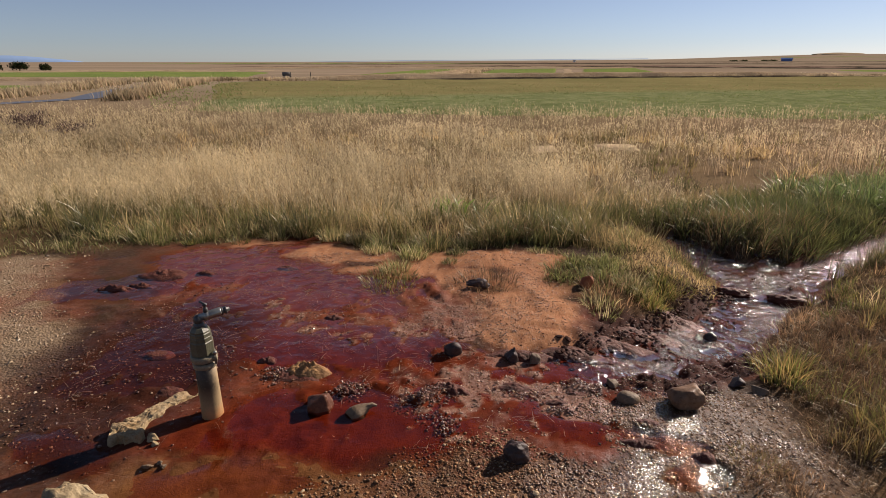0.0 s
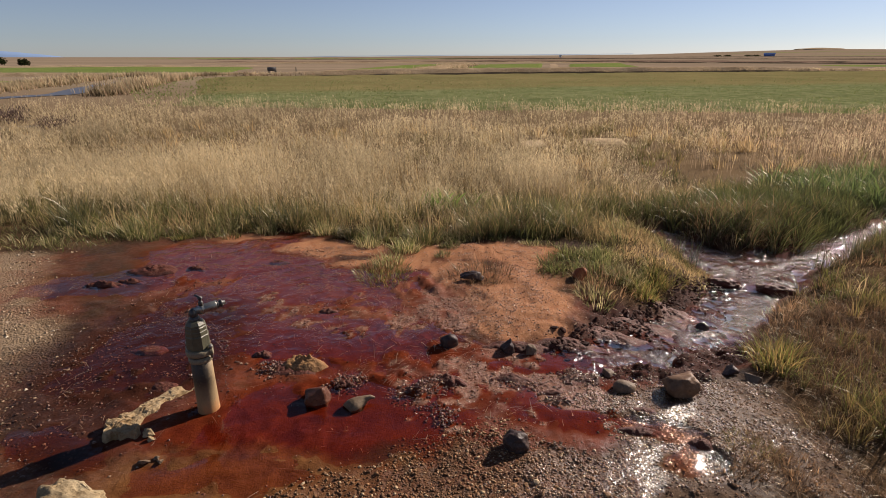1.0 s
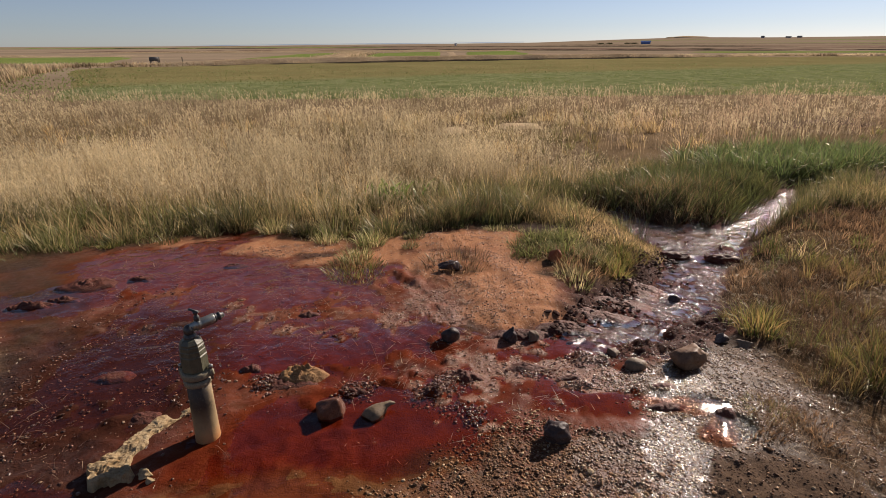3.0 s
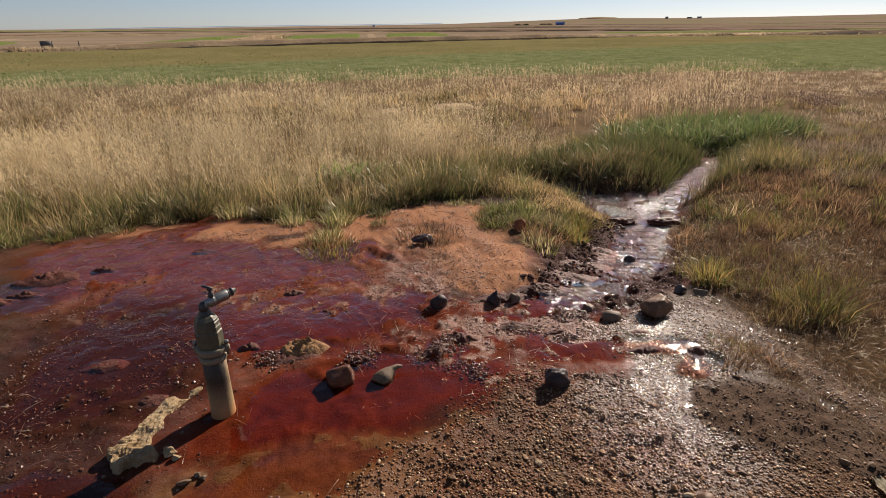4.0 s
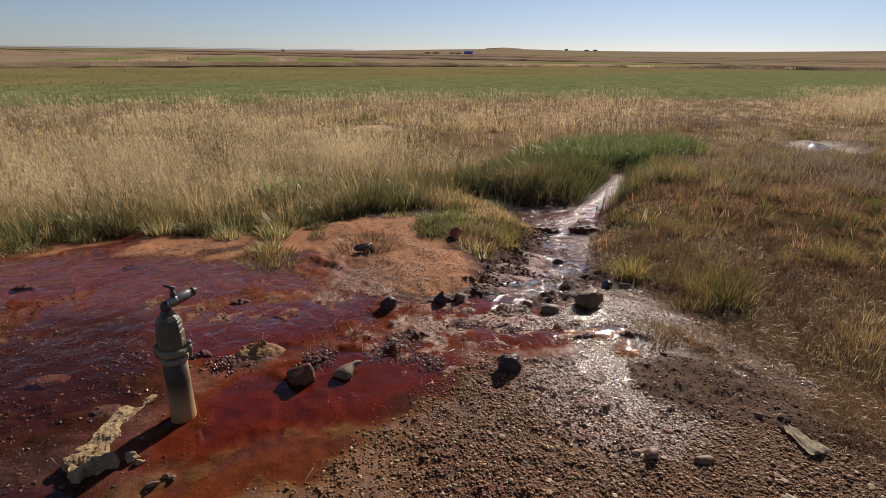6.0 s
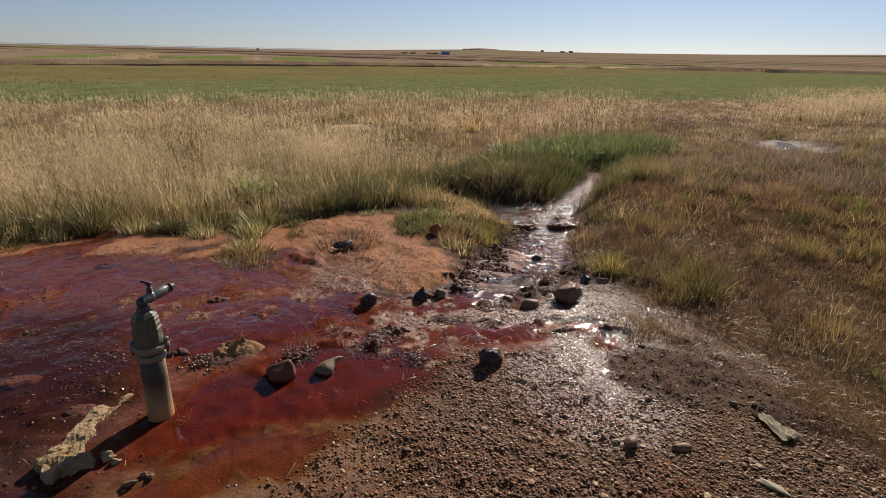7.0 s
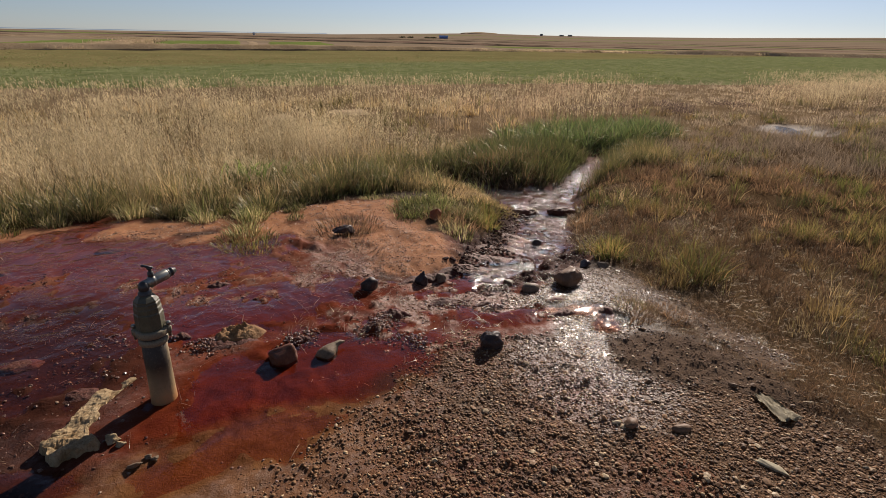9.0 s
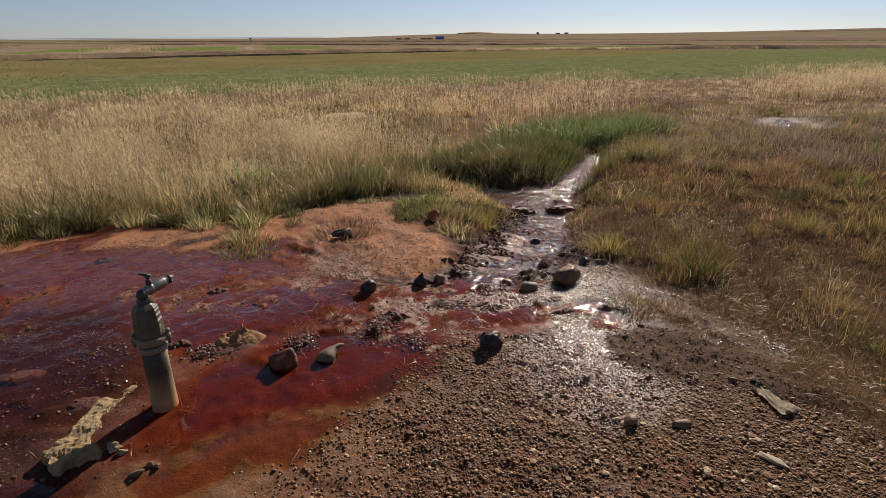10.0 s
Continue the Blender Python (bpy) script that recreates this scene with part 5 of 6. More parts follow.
def green_fringe():
    cx, cy = scatter(rng, 2600, -6.5, 1.5, 3.6, 5.9, lambda x, y: not_wet(x, y) * (1 - sm(5.3, 6.0, y)) * (0.08 + 0.92 * sm(-0.15, 0.2, fbm(x, y, 0.4, 95, 3))))
    s1 = tufted(cx, cy, 26, 0.075, 0.04, 0.15, 0.006, spread=0.9, wind=0.3, tone=np.clip(0.42 + 0.75 * fbm(cx, cy, 0.7, 96, 3), 0, 1))
    cx, cy = scatter(rng, 800, -6.5, 1.5, 4.3, 6.2, lambda x, y: not_wet(x, y) * sm(-0.1, 0.2, fbm(x, y, 0.7, 97, 2)))
    s2 = tufted(cx, cy, 46, 0.11, 0.10, 0.27, 0.006, spread=0.8, wind=0.25, tone=np.clip(0.3 + 0.6 * fbm(cx, cy, 0.8, 98, 3), 0, 1))
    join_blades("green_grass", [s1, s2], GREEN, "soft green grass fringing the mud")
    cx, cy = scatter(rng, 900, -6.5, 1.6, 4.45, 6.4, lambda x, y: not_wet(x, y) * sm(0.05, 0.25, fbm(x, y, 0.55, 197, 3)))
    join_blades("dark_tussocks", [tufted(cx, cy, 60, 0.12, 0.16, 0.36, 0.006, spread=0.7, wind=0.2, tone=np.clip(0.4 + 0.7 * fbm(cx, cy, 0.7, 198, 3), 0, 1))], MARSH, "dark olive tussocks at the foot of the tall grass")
    x, y = scatter(rng, 9000, 0.8, 2.0, 3.8, 5.5, lambda x, y: sm(-0.25, 0.1, ell(x, y, 1.42, 4.65, 0.55, 0.85)) * sm(0.02, 0.12, np.minimum(along(x, y, BRANCH)[0] - 0.2, along(x, y, CHANNEL)[0] - 0.2)))
    n = len(x)
    join_blades("bank_turf", [blades("", x, y, ground_z(x, y) - 0.004, rng.uniform(0.02, 0.08, n), rng.uniform(0.003, 0.006, n), rng.uniform(0.3, 1.1, n), rng.uniform(0, 6.28, n), MIXED, "", rng, 2, tint=np.clip(0.5 + 0.7 * fbm(x, y, 0.4, 93, 3) + 0.3 * (rng.random(n) - 0.5), 0, 1))], MIXED, "short straw and green turf above the stream pool")
    # low mown-looking verge
    x, y = scatter(rng, 26000, -5.5, 1.5, 3.5, 5.0, lambda x, y: not_wet(x, y) * (1 - 0.5 * sm(4.4, 5.0, y)))
    n = len(x)
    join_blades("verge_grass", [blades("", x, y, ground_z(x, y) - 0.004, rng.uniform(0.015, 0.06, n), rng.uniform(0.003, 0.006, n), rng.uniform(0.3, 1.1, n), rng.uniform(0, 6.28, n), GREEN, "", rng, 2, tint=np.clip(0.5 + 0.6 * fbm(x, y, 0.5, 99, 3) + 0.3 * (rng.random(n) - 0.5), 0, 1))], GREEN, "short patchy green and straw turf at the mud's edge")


def marsh():
    def island(x, y):
        body = sm(-0.05, 0.15, np.maximum(ell(x, y, 2.85, 5.75, 0.95, 1.0, 20), ell(x, y, 3.3, 6.4, 1.0, 0.8, 30)))
        d1, _, w1 = along(x, y, CHANNEL)
        d2, _, w2 = along(x, y, BRANCH)
        return body * sm(0.02, 0.08, d1 - w1) * sm(0.02, 0.08, d2 - w2)

    def bed_level(x, y):
        return smooth_ground(x, y) - 0.03

    cx, cy = scatter(rng, 1100, 1.7, 4.6, 4.5, 7.4, island)
    edge = sm(0.0, 0.7, along(cx, cy, CHANNEL)[0])
    s = tufted(cx, cy, 34, 0.09, 0.18, 0.36, 0.008, spread=0.6, wind=0.12, tone=np.clip(0.35 + 0.7 * fbm(cx, cy, 0.7, 100, 3), 0, 1), segs=4, level=bed_level)
    join_blades("reeds", [s], REED, "dark green and brown-tipped reeds standing in the stream", "reeds")
    cx, cy = scatter(rng, 1500, 4.0, 8.2, 5.8, 9.2, lambda x, y: sm(-0.1, 0.3, ell(x, y, 5.9, 7.5, 2.0, 1.1, 18) + 0.3 * fbm(x, y, 0.9, 103)) * sm(0.02, 0.1, along(x, y, CHANNEL)[0] - 0.1))
    s = tufted(cx, cy, 22, 0.14, 0.24, 0.46, 0.018, spread=0.8, wind=0.3, segs=3)
    join_blades("marsh_leaves", [s], CRESS, "bright green broad-leaved marsh plants", "marsh plants")
    cx, cy = fan_scatter(rng, 3600, 4.4, 11, lambda y: -0.02 * y + 0.9, lambda y: 0.9 * y, lambda x, y: (1 - gold_share(x, y)) * not_wet(x, y) * (1 - island(x, y)) * sm(0.05, 0.35, along(x, y, BRANCH)[0] - 0.15) * (0.25 + 0.75 * sm(-0.3, 0.2, fbm(x, y, 0.8, 101, 3))) * (1 - sm(5.5, 9.5, y - 0.1 * x)))
    s = tufted(cx, cy, 28, 0.11, 0.12, 0.32, np.clip(cy / 968 * 1.0, 0.004, 0.011), spread=0.5, wind=0.35, tone=np.clip(0.45 + 0.8 * fbm(cx, cy, 1.0, 102, 3), 0, 1))
    join_blades("marsh_grass", [s], MARSH, "green and straw marsh grass glinting in the sun")


def heath():
    def here(x, y):
        r = np.hypot(x, y)
        return not_wet(x, y) * (1 - gold_share(x, y)) * (1 - bare_sand(x, y)) * sm(5.0, 6.5, r) * (0.35 + 0.65 * sm(-0.35, 0.15, fbm(x, y, 1.0, 111, 3))) * (1 - 0.8 * sm(-0.1, 0.3, ell(x, y, 5.9, 7.5, 2.0, 1.1, 18)))

    cx, cy = fan_scatter(rng, 6800, 3.0, 23, lambda y: -0.05 * y - 0.2, lambda y: 2.5 * y + 4.0, here)
    r = np.hypot(cx, cy)
    tone = np.clip(0.35 + 0.7 * fbm(cx, cy, 2.2, 112, 3) + 0.35 * sm(10, 18, r), 0, 1)
    s = tufted(cx, cy, 30, 0.2, 0.06, 0.21, np.clip(r / 968 * 0.55, 0.0025, 0.010), spread=0.7, wind=0.1, tone=tone, segs=2)
    join_blades("heath_grass", [s], HEATH, "brown and buff rough grass beyond the stream")
    cx, cy = fan_scatter(rng, 1900, 3.0, 12, lambda y: -0.05 * y - 0.2, lambda y: 1.9 * y + 4.0, lambda x, y: here(x, y) * sm(0.0, 0.35, fbm(x, y, 1.1, 114, 3)))
    s = tufted(cx, cy, 30, 0.12, 0.10, 0.28, np.clip(np.hypot(cx, cy) / 968 * 0.8, 0.003, 0.010), spread=0.55, wind=0.2, segs=2)
    join_blades("yellow_tussocks", [s], YELLOW, "yellow-green tussocks in the rough grass")


def right_bank():
    def inside(x, y):
        """Distance in from the foot of the tall bank grass."""
        return x - np.interp(y, [0.0, 0.96, 1.36, 1.83, 2.22, 2.5, 2.7, 3.2, 3.8], [1.05, 1.15, 1.23, 1.24, 1.22, 1.15, 1.3, 1.5, 2.05]) + 0.08 * fbm(x, y, 0.25, 120, 3)

    def here(x, y):
        return not_wet(x, y) * sm(-0.04, 0.1, inside(x, y)) * (1 - sm(5.6, 6.6, np.hypot(x, y)))

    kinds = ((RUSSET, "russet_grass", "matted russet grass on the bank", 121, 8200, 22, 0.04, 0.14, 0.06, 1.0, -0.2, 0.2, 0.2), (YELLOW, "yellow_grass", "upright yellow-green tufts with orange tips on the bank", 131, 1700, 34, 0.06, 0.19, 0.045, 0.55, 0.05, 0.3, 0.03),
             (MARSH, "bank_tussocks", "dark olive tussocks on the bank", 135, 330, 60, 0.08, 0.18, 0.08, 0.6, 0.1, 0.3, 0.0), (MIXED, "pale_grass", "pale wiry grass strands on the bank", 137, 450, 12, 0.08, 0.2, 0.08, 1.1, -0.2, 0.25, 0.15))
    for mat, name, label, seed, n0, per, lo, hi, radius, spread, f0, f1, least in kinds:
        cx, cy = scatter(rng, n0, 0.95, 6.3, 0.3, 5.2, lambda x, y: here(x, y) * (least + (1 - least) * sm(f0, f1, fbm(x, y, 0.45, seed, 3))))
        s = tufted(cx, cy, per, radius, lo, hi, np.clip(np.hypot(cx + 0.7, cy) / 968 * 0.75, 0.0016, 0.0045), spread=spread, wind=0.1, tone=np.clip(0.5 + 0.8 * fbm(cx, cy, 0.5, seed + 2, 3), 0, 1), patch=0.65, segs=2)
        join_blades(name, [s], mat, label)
    x, y = scatter(rng, 26000, 0.7, 3.2, 0.4, 3.9, lambda x, y: not_wet(x, y) * (1 - sm(2.4, 3.2, x)))
    n = len(x)
    join_blades("thatch", [blades("", x, y, ground_z(x, y) + 0.004, rng.uniform(0.02, 0.07, n), rng.uniform(0.0012, 0.0025, n), np.full(n, 1.1), rng.uniform(0, 6.28, n), RUSSET, "", rng, 2, up=0.25)], RUSSET, "flattened dead stems between the bank tufts")
    cx, cy = scatter(rng, 5200, 0.72, 1.4, 0.4, 2.3, lambda x, y: not_wet(x, y) * sm(0.06, -0.06, inside(x, y)) * (0.3 + 0.7 * sm(-0.2, 0.15, fbm(x, y, 0.22, 127, 3))))
    s = tufted(cx, cy, 16, 0.035, 0.012, 0.05, 0.002, spread=1.1, wind=0.1, tone=np.clip(0.5 + 0.8 * fbm(cx, cy, 0.3, 128, 3), 0, 1), segs=2)
    join_blades("trodden_turf", [s], RUSSET, "short trodden brown and olive turf along the bank's foot")


def tuft(at, radius, count, lo, hi, mat, label, lean=0.7):
    c = np.array([at[0]]), np.array([at[1]])
    return join_blades("grass_tuft", [tufted(*c, count, radius, lo, hi, 0.0045, spread=lean, wind=0.12, patch=0.2, drop=0.006)], mat, label, "grass tuft", kind="stuff")


tall_gold()
green_fringe()
marsh()
heath()
right_bank()
for at, r, c, lo, hi, mat, label in [((-0.70, 3.50), 0.13, 260, 0.03, 0.09, YELLOW, "low olive tuft growing on orange crust"), ((-0.70, 3.75), 0.10, 220, 0.04, 0.10, GREEN, "green tuft growing on orange crust"), ((-0.60, 4.02), 0.13, 320, 0.06, 0.15, GREEN, "green tuft at the mud's edge"),
                                     ((-0.08, 3.53), 0.2, 260, 0.06, 0.18, RUSSET, "sparse wiry tuft beside a dark stone"), ((-0.33, 3.9), 0.08, 110, 0.03, 0.07, GREEN, "small green tuft on orange crust"), ((-0.22, 4.38), 0.14, 400, 0.08, 0.18, GREEN, "dark green tuft at the mud's edge"),
                                     ((0.10, 4.47), 0.12, 420, 0.15, 0.28, REED, "stiff dark green tuft at the mud's edge"), ((0.28, 4.58), 0.10, 320, 0.14, 0.26, REED, "stiff dark green tuft at the mud's edge"), ((-0.9, 4.15), 0.1, 200, 0.05, 0.12, GREEN, "green tuft at the mud's edge"),
                                     ((0.52, 4.2), 0.11, 160, 0.03, 0.09, GREEN, "short green tuft on orange crust"), ((0.60, 3.28), 0.13, 240, 0.03, 0.09, GREEN, "short green tuft on the runnel bank"), ((0.72, 3.50), 0.17, 340, 0.03, 0.10, RUSSET, "short brown tuft on the runnel bank"), ((0.80, 3.95), 0.17, 340, 0.04, 0.11, GREEN, "short green tuft on the runnel bank"),
                                     ((1.12, 3.72), 0.15, 420, 0.05, 0.13, YELLOW, "leaning yellow-green tuft over the stream"), ((1.22, 3.85), 0.14, 420, 0.05, 0.13, YELLOW, "leaning yellow-green tuft over the stream"), ((0.98, 3.5), 0.14, 340, 0.06, 0.15, YELLOW, "yellow-green tuft over the stream"),
                                     ((0.88, 1.95), 0.10, 300, 0.02, 0.06, MIXED, "low brown tuft on wet silt"), ((0.97, 1.84), 0.11, 300, 0.02, 0.06, RUSSET, "low brown tuft on wet silt"), ((0.78, 1.86), 0.09, 150, 0.02, 0.06, RUSSET, "low brown tuft on wet silt"),
                                     ((1.30, 2.55), 0.10, 240, 0.08, 0.18, YELLOW, "yellow-green tuft at the silt's edge"), ((1.38, 2.72), 0.12, 260, 0.10, 0.2, YELLOW, "yellow-green tuft at the silt's edge"), ((1.55, 2.08), 0.12, 260, 0.10, 0.24, YELLOW, "yellow-green tuft at the silt's edge"),
                                     ((-2.02, 4.33), 0.08, 120, 0.03, 0.08, YELLOW, "small straw-coloured tuft in wet mud"), ((-2.4, 4.3), 0.10, 140, 0.03, 0.07, YELLOW, "small straw-coloured tuft in wet mud"), ((-1.78, 4.5), 0.10, 200, 0.06, 0.16, GREEN, "small green tuft in wet mud")]:
    tuft(at, r, c, lo, hi, mat, label)

for x, y, r, lo, hi, mat in ((-2.35, 4.52, 0.13, 0.06, 0.15, MARSH), (-2.75, 4.35, 0.14, 0.05, 0.13, GREEN), (-1.95, 4.62, 0.11, 0.06, 0.14, YELLOW), (-1.58, 4.62, 0.13, 0.08, 0.2, MARSH), (-1.32, 4.5, 0.10, 0.05, 0.13, GREEN), (-1.08, 4.42, 0.12, 0.06, 0.14, MARSH), (-0.78, 4.32, 0.10, 0.05, 0.12, YELLOW),
                              (-0.48, 4.28, 0.12, 0.08, 0.18, MARSH), (-0.05, 4.46, 0.14, 0.10, 0.22, MARSH), (0.42, 4.5, 0.13, 0.08, 0.2, MARSH), (-0.28, 4.12, 0.09, 0.04, 0.10, GREEN), (-0.72, 3.58, 0.15, 0.04, 0.12, YELLOW), (0.34, 4.22, 0.08, 0.03, 0.08, GREEN), (0.66, 3.78, 0.10, 0.04, 0.10, MARSH), (0.9, 3.62, 0.12, 0.05, 0.12, GREEN)):
    tuft((x, y), r, int(2600 * r), lo, hi, mat, "dense dark tussock standing at the edge of the mud", 0.8)


def mud_stems():
    """Dead stems lying about on the mud."""
    x, y = scatter(rng, 12000, -2.4, 0.7, 1.45, 4.2, lambda x, y: (1 - masks(x, y)["turf"]) * sm(-0.02, 0.25, fbm(x, y, 0.3, 151, 4) + 0.25 * sm(-0.3, 0.4, ell(x, y, -0.4, 2.85, 0.5, 0.5))) * sm(0.4, 0.8, masks(x, y)["red"]) * (1 - masks(x, y)["pebble"]))
    n = len(x)
    s = blades("", x, y, ground_z(x, y) + 0.004, 0.012 + 0.07 * rng.random(n) ** 2.5, rng.uniform(0.0015, 0.004, n), np.full(n, 1.0), rng.uniform(0, 6.28, n), STRAW, "", rng, 3, up=0.12)
    k = 45
    lx, ly = rng.uniform(-1.6, 0.5, k), rng.uniform(1.5, 3.6, k)
    s2 = blades("", lx, ly, ground_z(lx, ly) + 0.007, rng.uniform(0.08, 0.24, k), rng.uniform(0.0012, 0.0022, k), np.full(k, 1.0), rng.uniform(0, 6.28, k), STRAW, "", rng, 4, up=0.06)
    m = leaf_material("sodden_stems", (0.22, 0.085, 0.045), (0.36, 0.17, 0.09), (0.5, 0.34, 0.19), 0.3, 0.25)
    join_blades("dead_stems", [s, s2], m, "sodden dead grass stems lying on the red mud")


mud_stems()


# ---------------- fields, tracks, ditches, far things ----------------
def patch(name, corners, nx, ny, height, mat, label, category="field", edge=0.06, bumps=0.05, size=1.2):
    """A raised sheet of crop or rough grass over a four-cornered plot, with closed sides."""
    a, b, c, d = (np.array(p, float) for p in corners)
    u, v = (q.ravel() for q in np.meshgrid(np.linspace(0, 1, nx), np.linspace(0, 1, ny)))
    p = (a[None] * ((1 - u) * (1 - v))[:, None] + b[None] * (u * (1 - v))[:, None] + c[None] * (u * v)[:, None] + d[None] * ((1 - u) * v)[:, None])
    e = np.minimum(np.minimum(u, 1 - u), np.minimum(v, 1 - v))
    x = p[:, 0] + 0.6 * fbm(p[:, 0], p[:, 1], 6.0, 141, 3)
    y = p[:, 1] + 0.6 * fbm(p[:, 0], p[:, 1], 6.0, 143, 3)
    z = smooth_ground(x, y) - 0.06 + (height + 0.06 + bumps * fbm(x, y, size, 145, 4)) * sm(0, edge, e)
    return tagged(new(name, mesh_from(name, np.stack([x, y, z], -1), grid_faces(nx, ny), mat)), label, category, kind="structure")


def two_crop_material():
    """A leafy dark green crop next to the rough grass, thinner olive growth beyond it."""
    m = Mat("crop_green", 0.9, 0.0, 0.0)
    pos = m.t.nodes.new("ShaderNodeSeparateXYZ")
    m.link(m.geo, pos.inputs[0])
    n1, n2, n3 = m.noise(0.12, 4), m.noise(1.6, 6, 0.7), m.noise(7.0, 4, 0.7)
    # These greens are paled, with haze glare over the field put into them.
    leafy = m.mix(m.ramp(n2, 0.4, 0.65), (0.14, 0.165, 0.065), (0.25, 0.26, 0.125))
    olive = m.mix(m.ramp(n1, 0.38, 0.62), (0.19, 0.165, 0.07), (0.25, 0.205, 0.09))
    olive = m.mix(m.ramp(n2, 0.5, 0.75), olive, (0.21, 0.22, 0.09))
    row = m.math('ADD', m.math('MULTIPLY_ADD', pos.outputs["X"], -0.31, pos.outputs["Y"]), m.math('MULTIPLY', n1, 5.0))
    col = m.mix(m.ramp(row, 32.0, 35.5), leafy, olive)
    m.colour(m.mix(m.ramp(n3, 0.5, 0.8), col, (0.08, 0.09, 0.035)))
    m.bump(m.math('ADD', n2, n3), 0.15, 0.7)
    return m.m


CROP = two_crop_material()
CROP_FAR = crop_material("pasture_green", (0.15, 0.20, 0.055), (0.18, 0.22, 0.06), (0.22, 0.25, 0.09))
STUBBLE = crop_material("dry_bank_grass", (0.30, 0.22, 0.13), (0.38, 0.29, 0.18), (0.45, 0.35, 0.22))
# Dark brown: shade painted on the bank's near face, also dark moor strips.
SHADE_BANK = crop_material("dark_moor_bank_shade", (0.05, 0.042, 0.03), (0.075, 0.06, 0.042), (0.12, 0.09, 0.06))
TRACK = crop_material("dirt_track", (0.34, 0.26, 0.17), (0.40, 0.31, 0.2), (0.28, 0.2, 0.12))
patch("field_green", [(-11, 21), (26, 17.3), (62, 79.5), (-24, 49.2)], 150, 130, 0.14, CROP, "wide low green crop field", bumps=0.06)
patch("field_green_east", [(13, 18.6), (190, -25), (187, 54), (49, 75.0)], 200, 100, 0.16, CROP, "wide low green crop field", bumps=0.06)
patch("field_far_west", [(-1.3, 64.8), (10.2, 68.3), (21.8, 144), (4.5, 121)], 60, 50, 0.1, CROP_FAR, "far green pasture")
patch("field_far_east", [(13.4, 69.6), (27, 75.4), (43, 152), (26.6, 137)], 60, 50, 0.1, CROP_FAR, "far green pasture")
patch("field_left", [(-80, 60), (-24, 64), (-30, 92), (-110, 92)], 80, 40, 0.1, CROP_FAR, "far green pasture")
patch("field_left_near", [(-42, 29), (-25, 33), (-27, 41), (-50, 38)], 50, 30, 0.1, CROP_FAR, "small green field beyond the ditch")
patch("field_far_mid", [(-17, 57.2), (-6.9, 63.0), (-1.8, 129), (-10, 112)], 60, 40, 0.1, CROP_FAR, "far green pasture")
patch("bank_mid", [(-70, 130), (60, 162), (62, 167), (-72, 135)], 160, 8, 0.35, STUBBLE, "low bank of dry grass", "bank", edge=0.3, bumps=0.08)
patch("bank_mid_near", [(-60, 46), (-24, 54), (-24, 56), (-62, 49)], 100, 8, 0.3, STUBBLE, "low bank of dry grass", "bank", edge=0.3, bumps=0.08)
patch("track", [(10.7, 67.6), (12.9, 68.6), (26.1, 151), (23.7, 147)], 10, 80, 0.05, TRACK, "pale dirt track between pastures", "track", edge=0.2, bumps=0.02)
patch("bank_far", [(-30, 49.2), (62, 81), (63, 84), (-31, 52)], 160, 10, 0.6, STUBBLE, "low bank of dry grass", "bank", edge=0.3, bumps=0.08)
# The bank's shaded side is a strip of its own in dark colour.
patch("bank_far_dark", [(-24, 49.6), (62, 79.9), (62, 81), (-24, 50.8)], 160, 8, 0.2, SHADE_BANK, "dark near face of the ditch bank, its shade put into the colour", "bank", edge=0.3, bumps=0.08)
patch("bank_east", [(63, 79.9), (187, 54.4), (190, 62), (64, 84)], 120, 10, 0.8, STUBBLE, "low bank of dry grass", "bank", edge=0.3, bumps=0.08)
patch("bank_straw", [(-6.3, 62.5), (-1.8, 65.0), (4.0, 121), (-1.2, 130)], 20, 80, 0.35, STUBBLE, "broad band of dry grass between pastures", "bank", edge=0.2, bumps=0.12)
patch("pasture_strip", [(70, 112), (230, 96), (240, 112), (74, 128)], 100, 20, 0.1, CROP_FAR, "narrow strip of far green pasture")


SAND = crop_material("pale_sand", (0.52, 0.40, 0.25), (0.62, 0.49, 0.32), (0.45, 0.33, 0.2))
patch("sand_bare", [(1.15, 12.0), (2.1, 12.2), (2.1, 13.3), (1.2, 13.1)], 24, 24, 0.05, SAND, "bare pale sand among the grass", "sand", edge=0.3, bumps=0.02, size=0.4)
patch("sand_bare_wide", [(2.6, 12.5), (4.0, 12.5), (4.1, 13.6), (2.7, 13.7)], 30, 24, 0.05, SAND, "bare pale sand among the grass", "sand", edge=0.3, bumps=0.02, size=0.4)


MOORLAND = crop_material("brown_moor", (0.17, 0.115, 0.085), (0.22, 0.155, 0.11), (0.28, 0.20, 0.14))
frng = random.Random(11)
for i in range(40):
    r = 75 * (1.088 ** i) * frng.uniform(0.95, 1.05)
    a0 = frng.uniform(-55, 62)
    a1 = a0 + frng.uniform(18, 60)
    wide = r * frng.uniform(0.02, 0.07)
    c = [(rr * math.sin(radians(a)) * 1.0, rr * math.cos(radians(a))) for rr, a in ((r, a0), (r, a1), (r + wide, a1), (r + wide, a0))]
    if r < 165 and a1 > -12:
        continue
    patch("moor_strip", c, 80, 8, 0.25, (STUBBLE if r < 160 else MOORLAND, SHADE_BANK, CROP_FAR, MOORLAND, SHADE_BANK)[i % 5], "distant strip of rough moorland", "moor", edge=0.3, bumps=0.3, size=4.0)


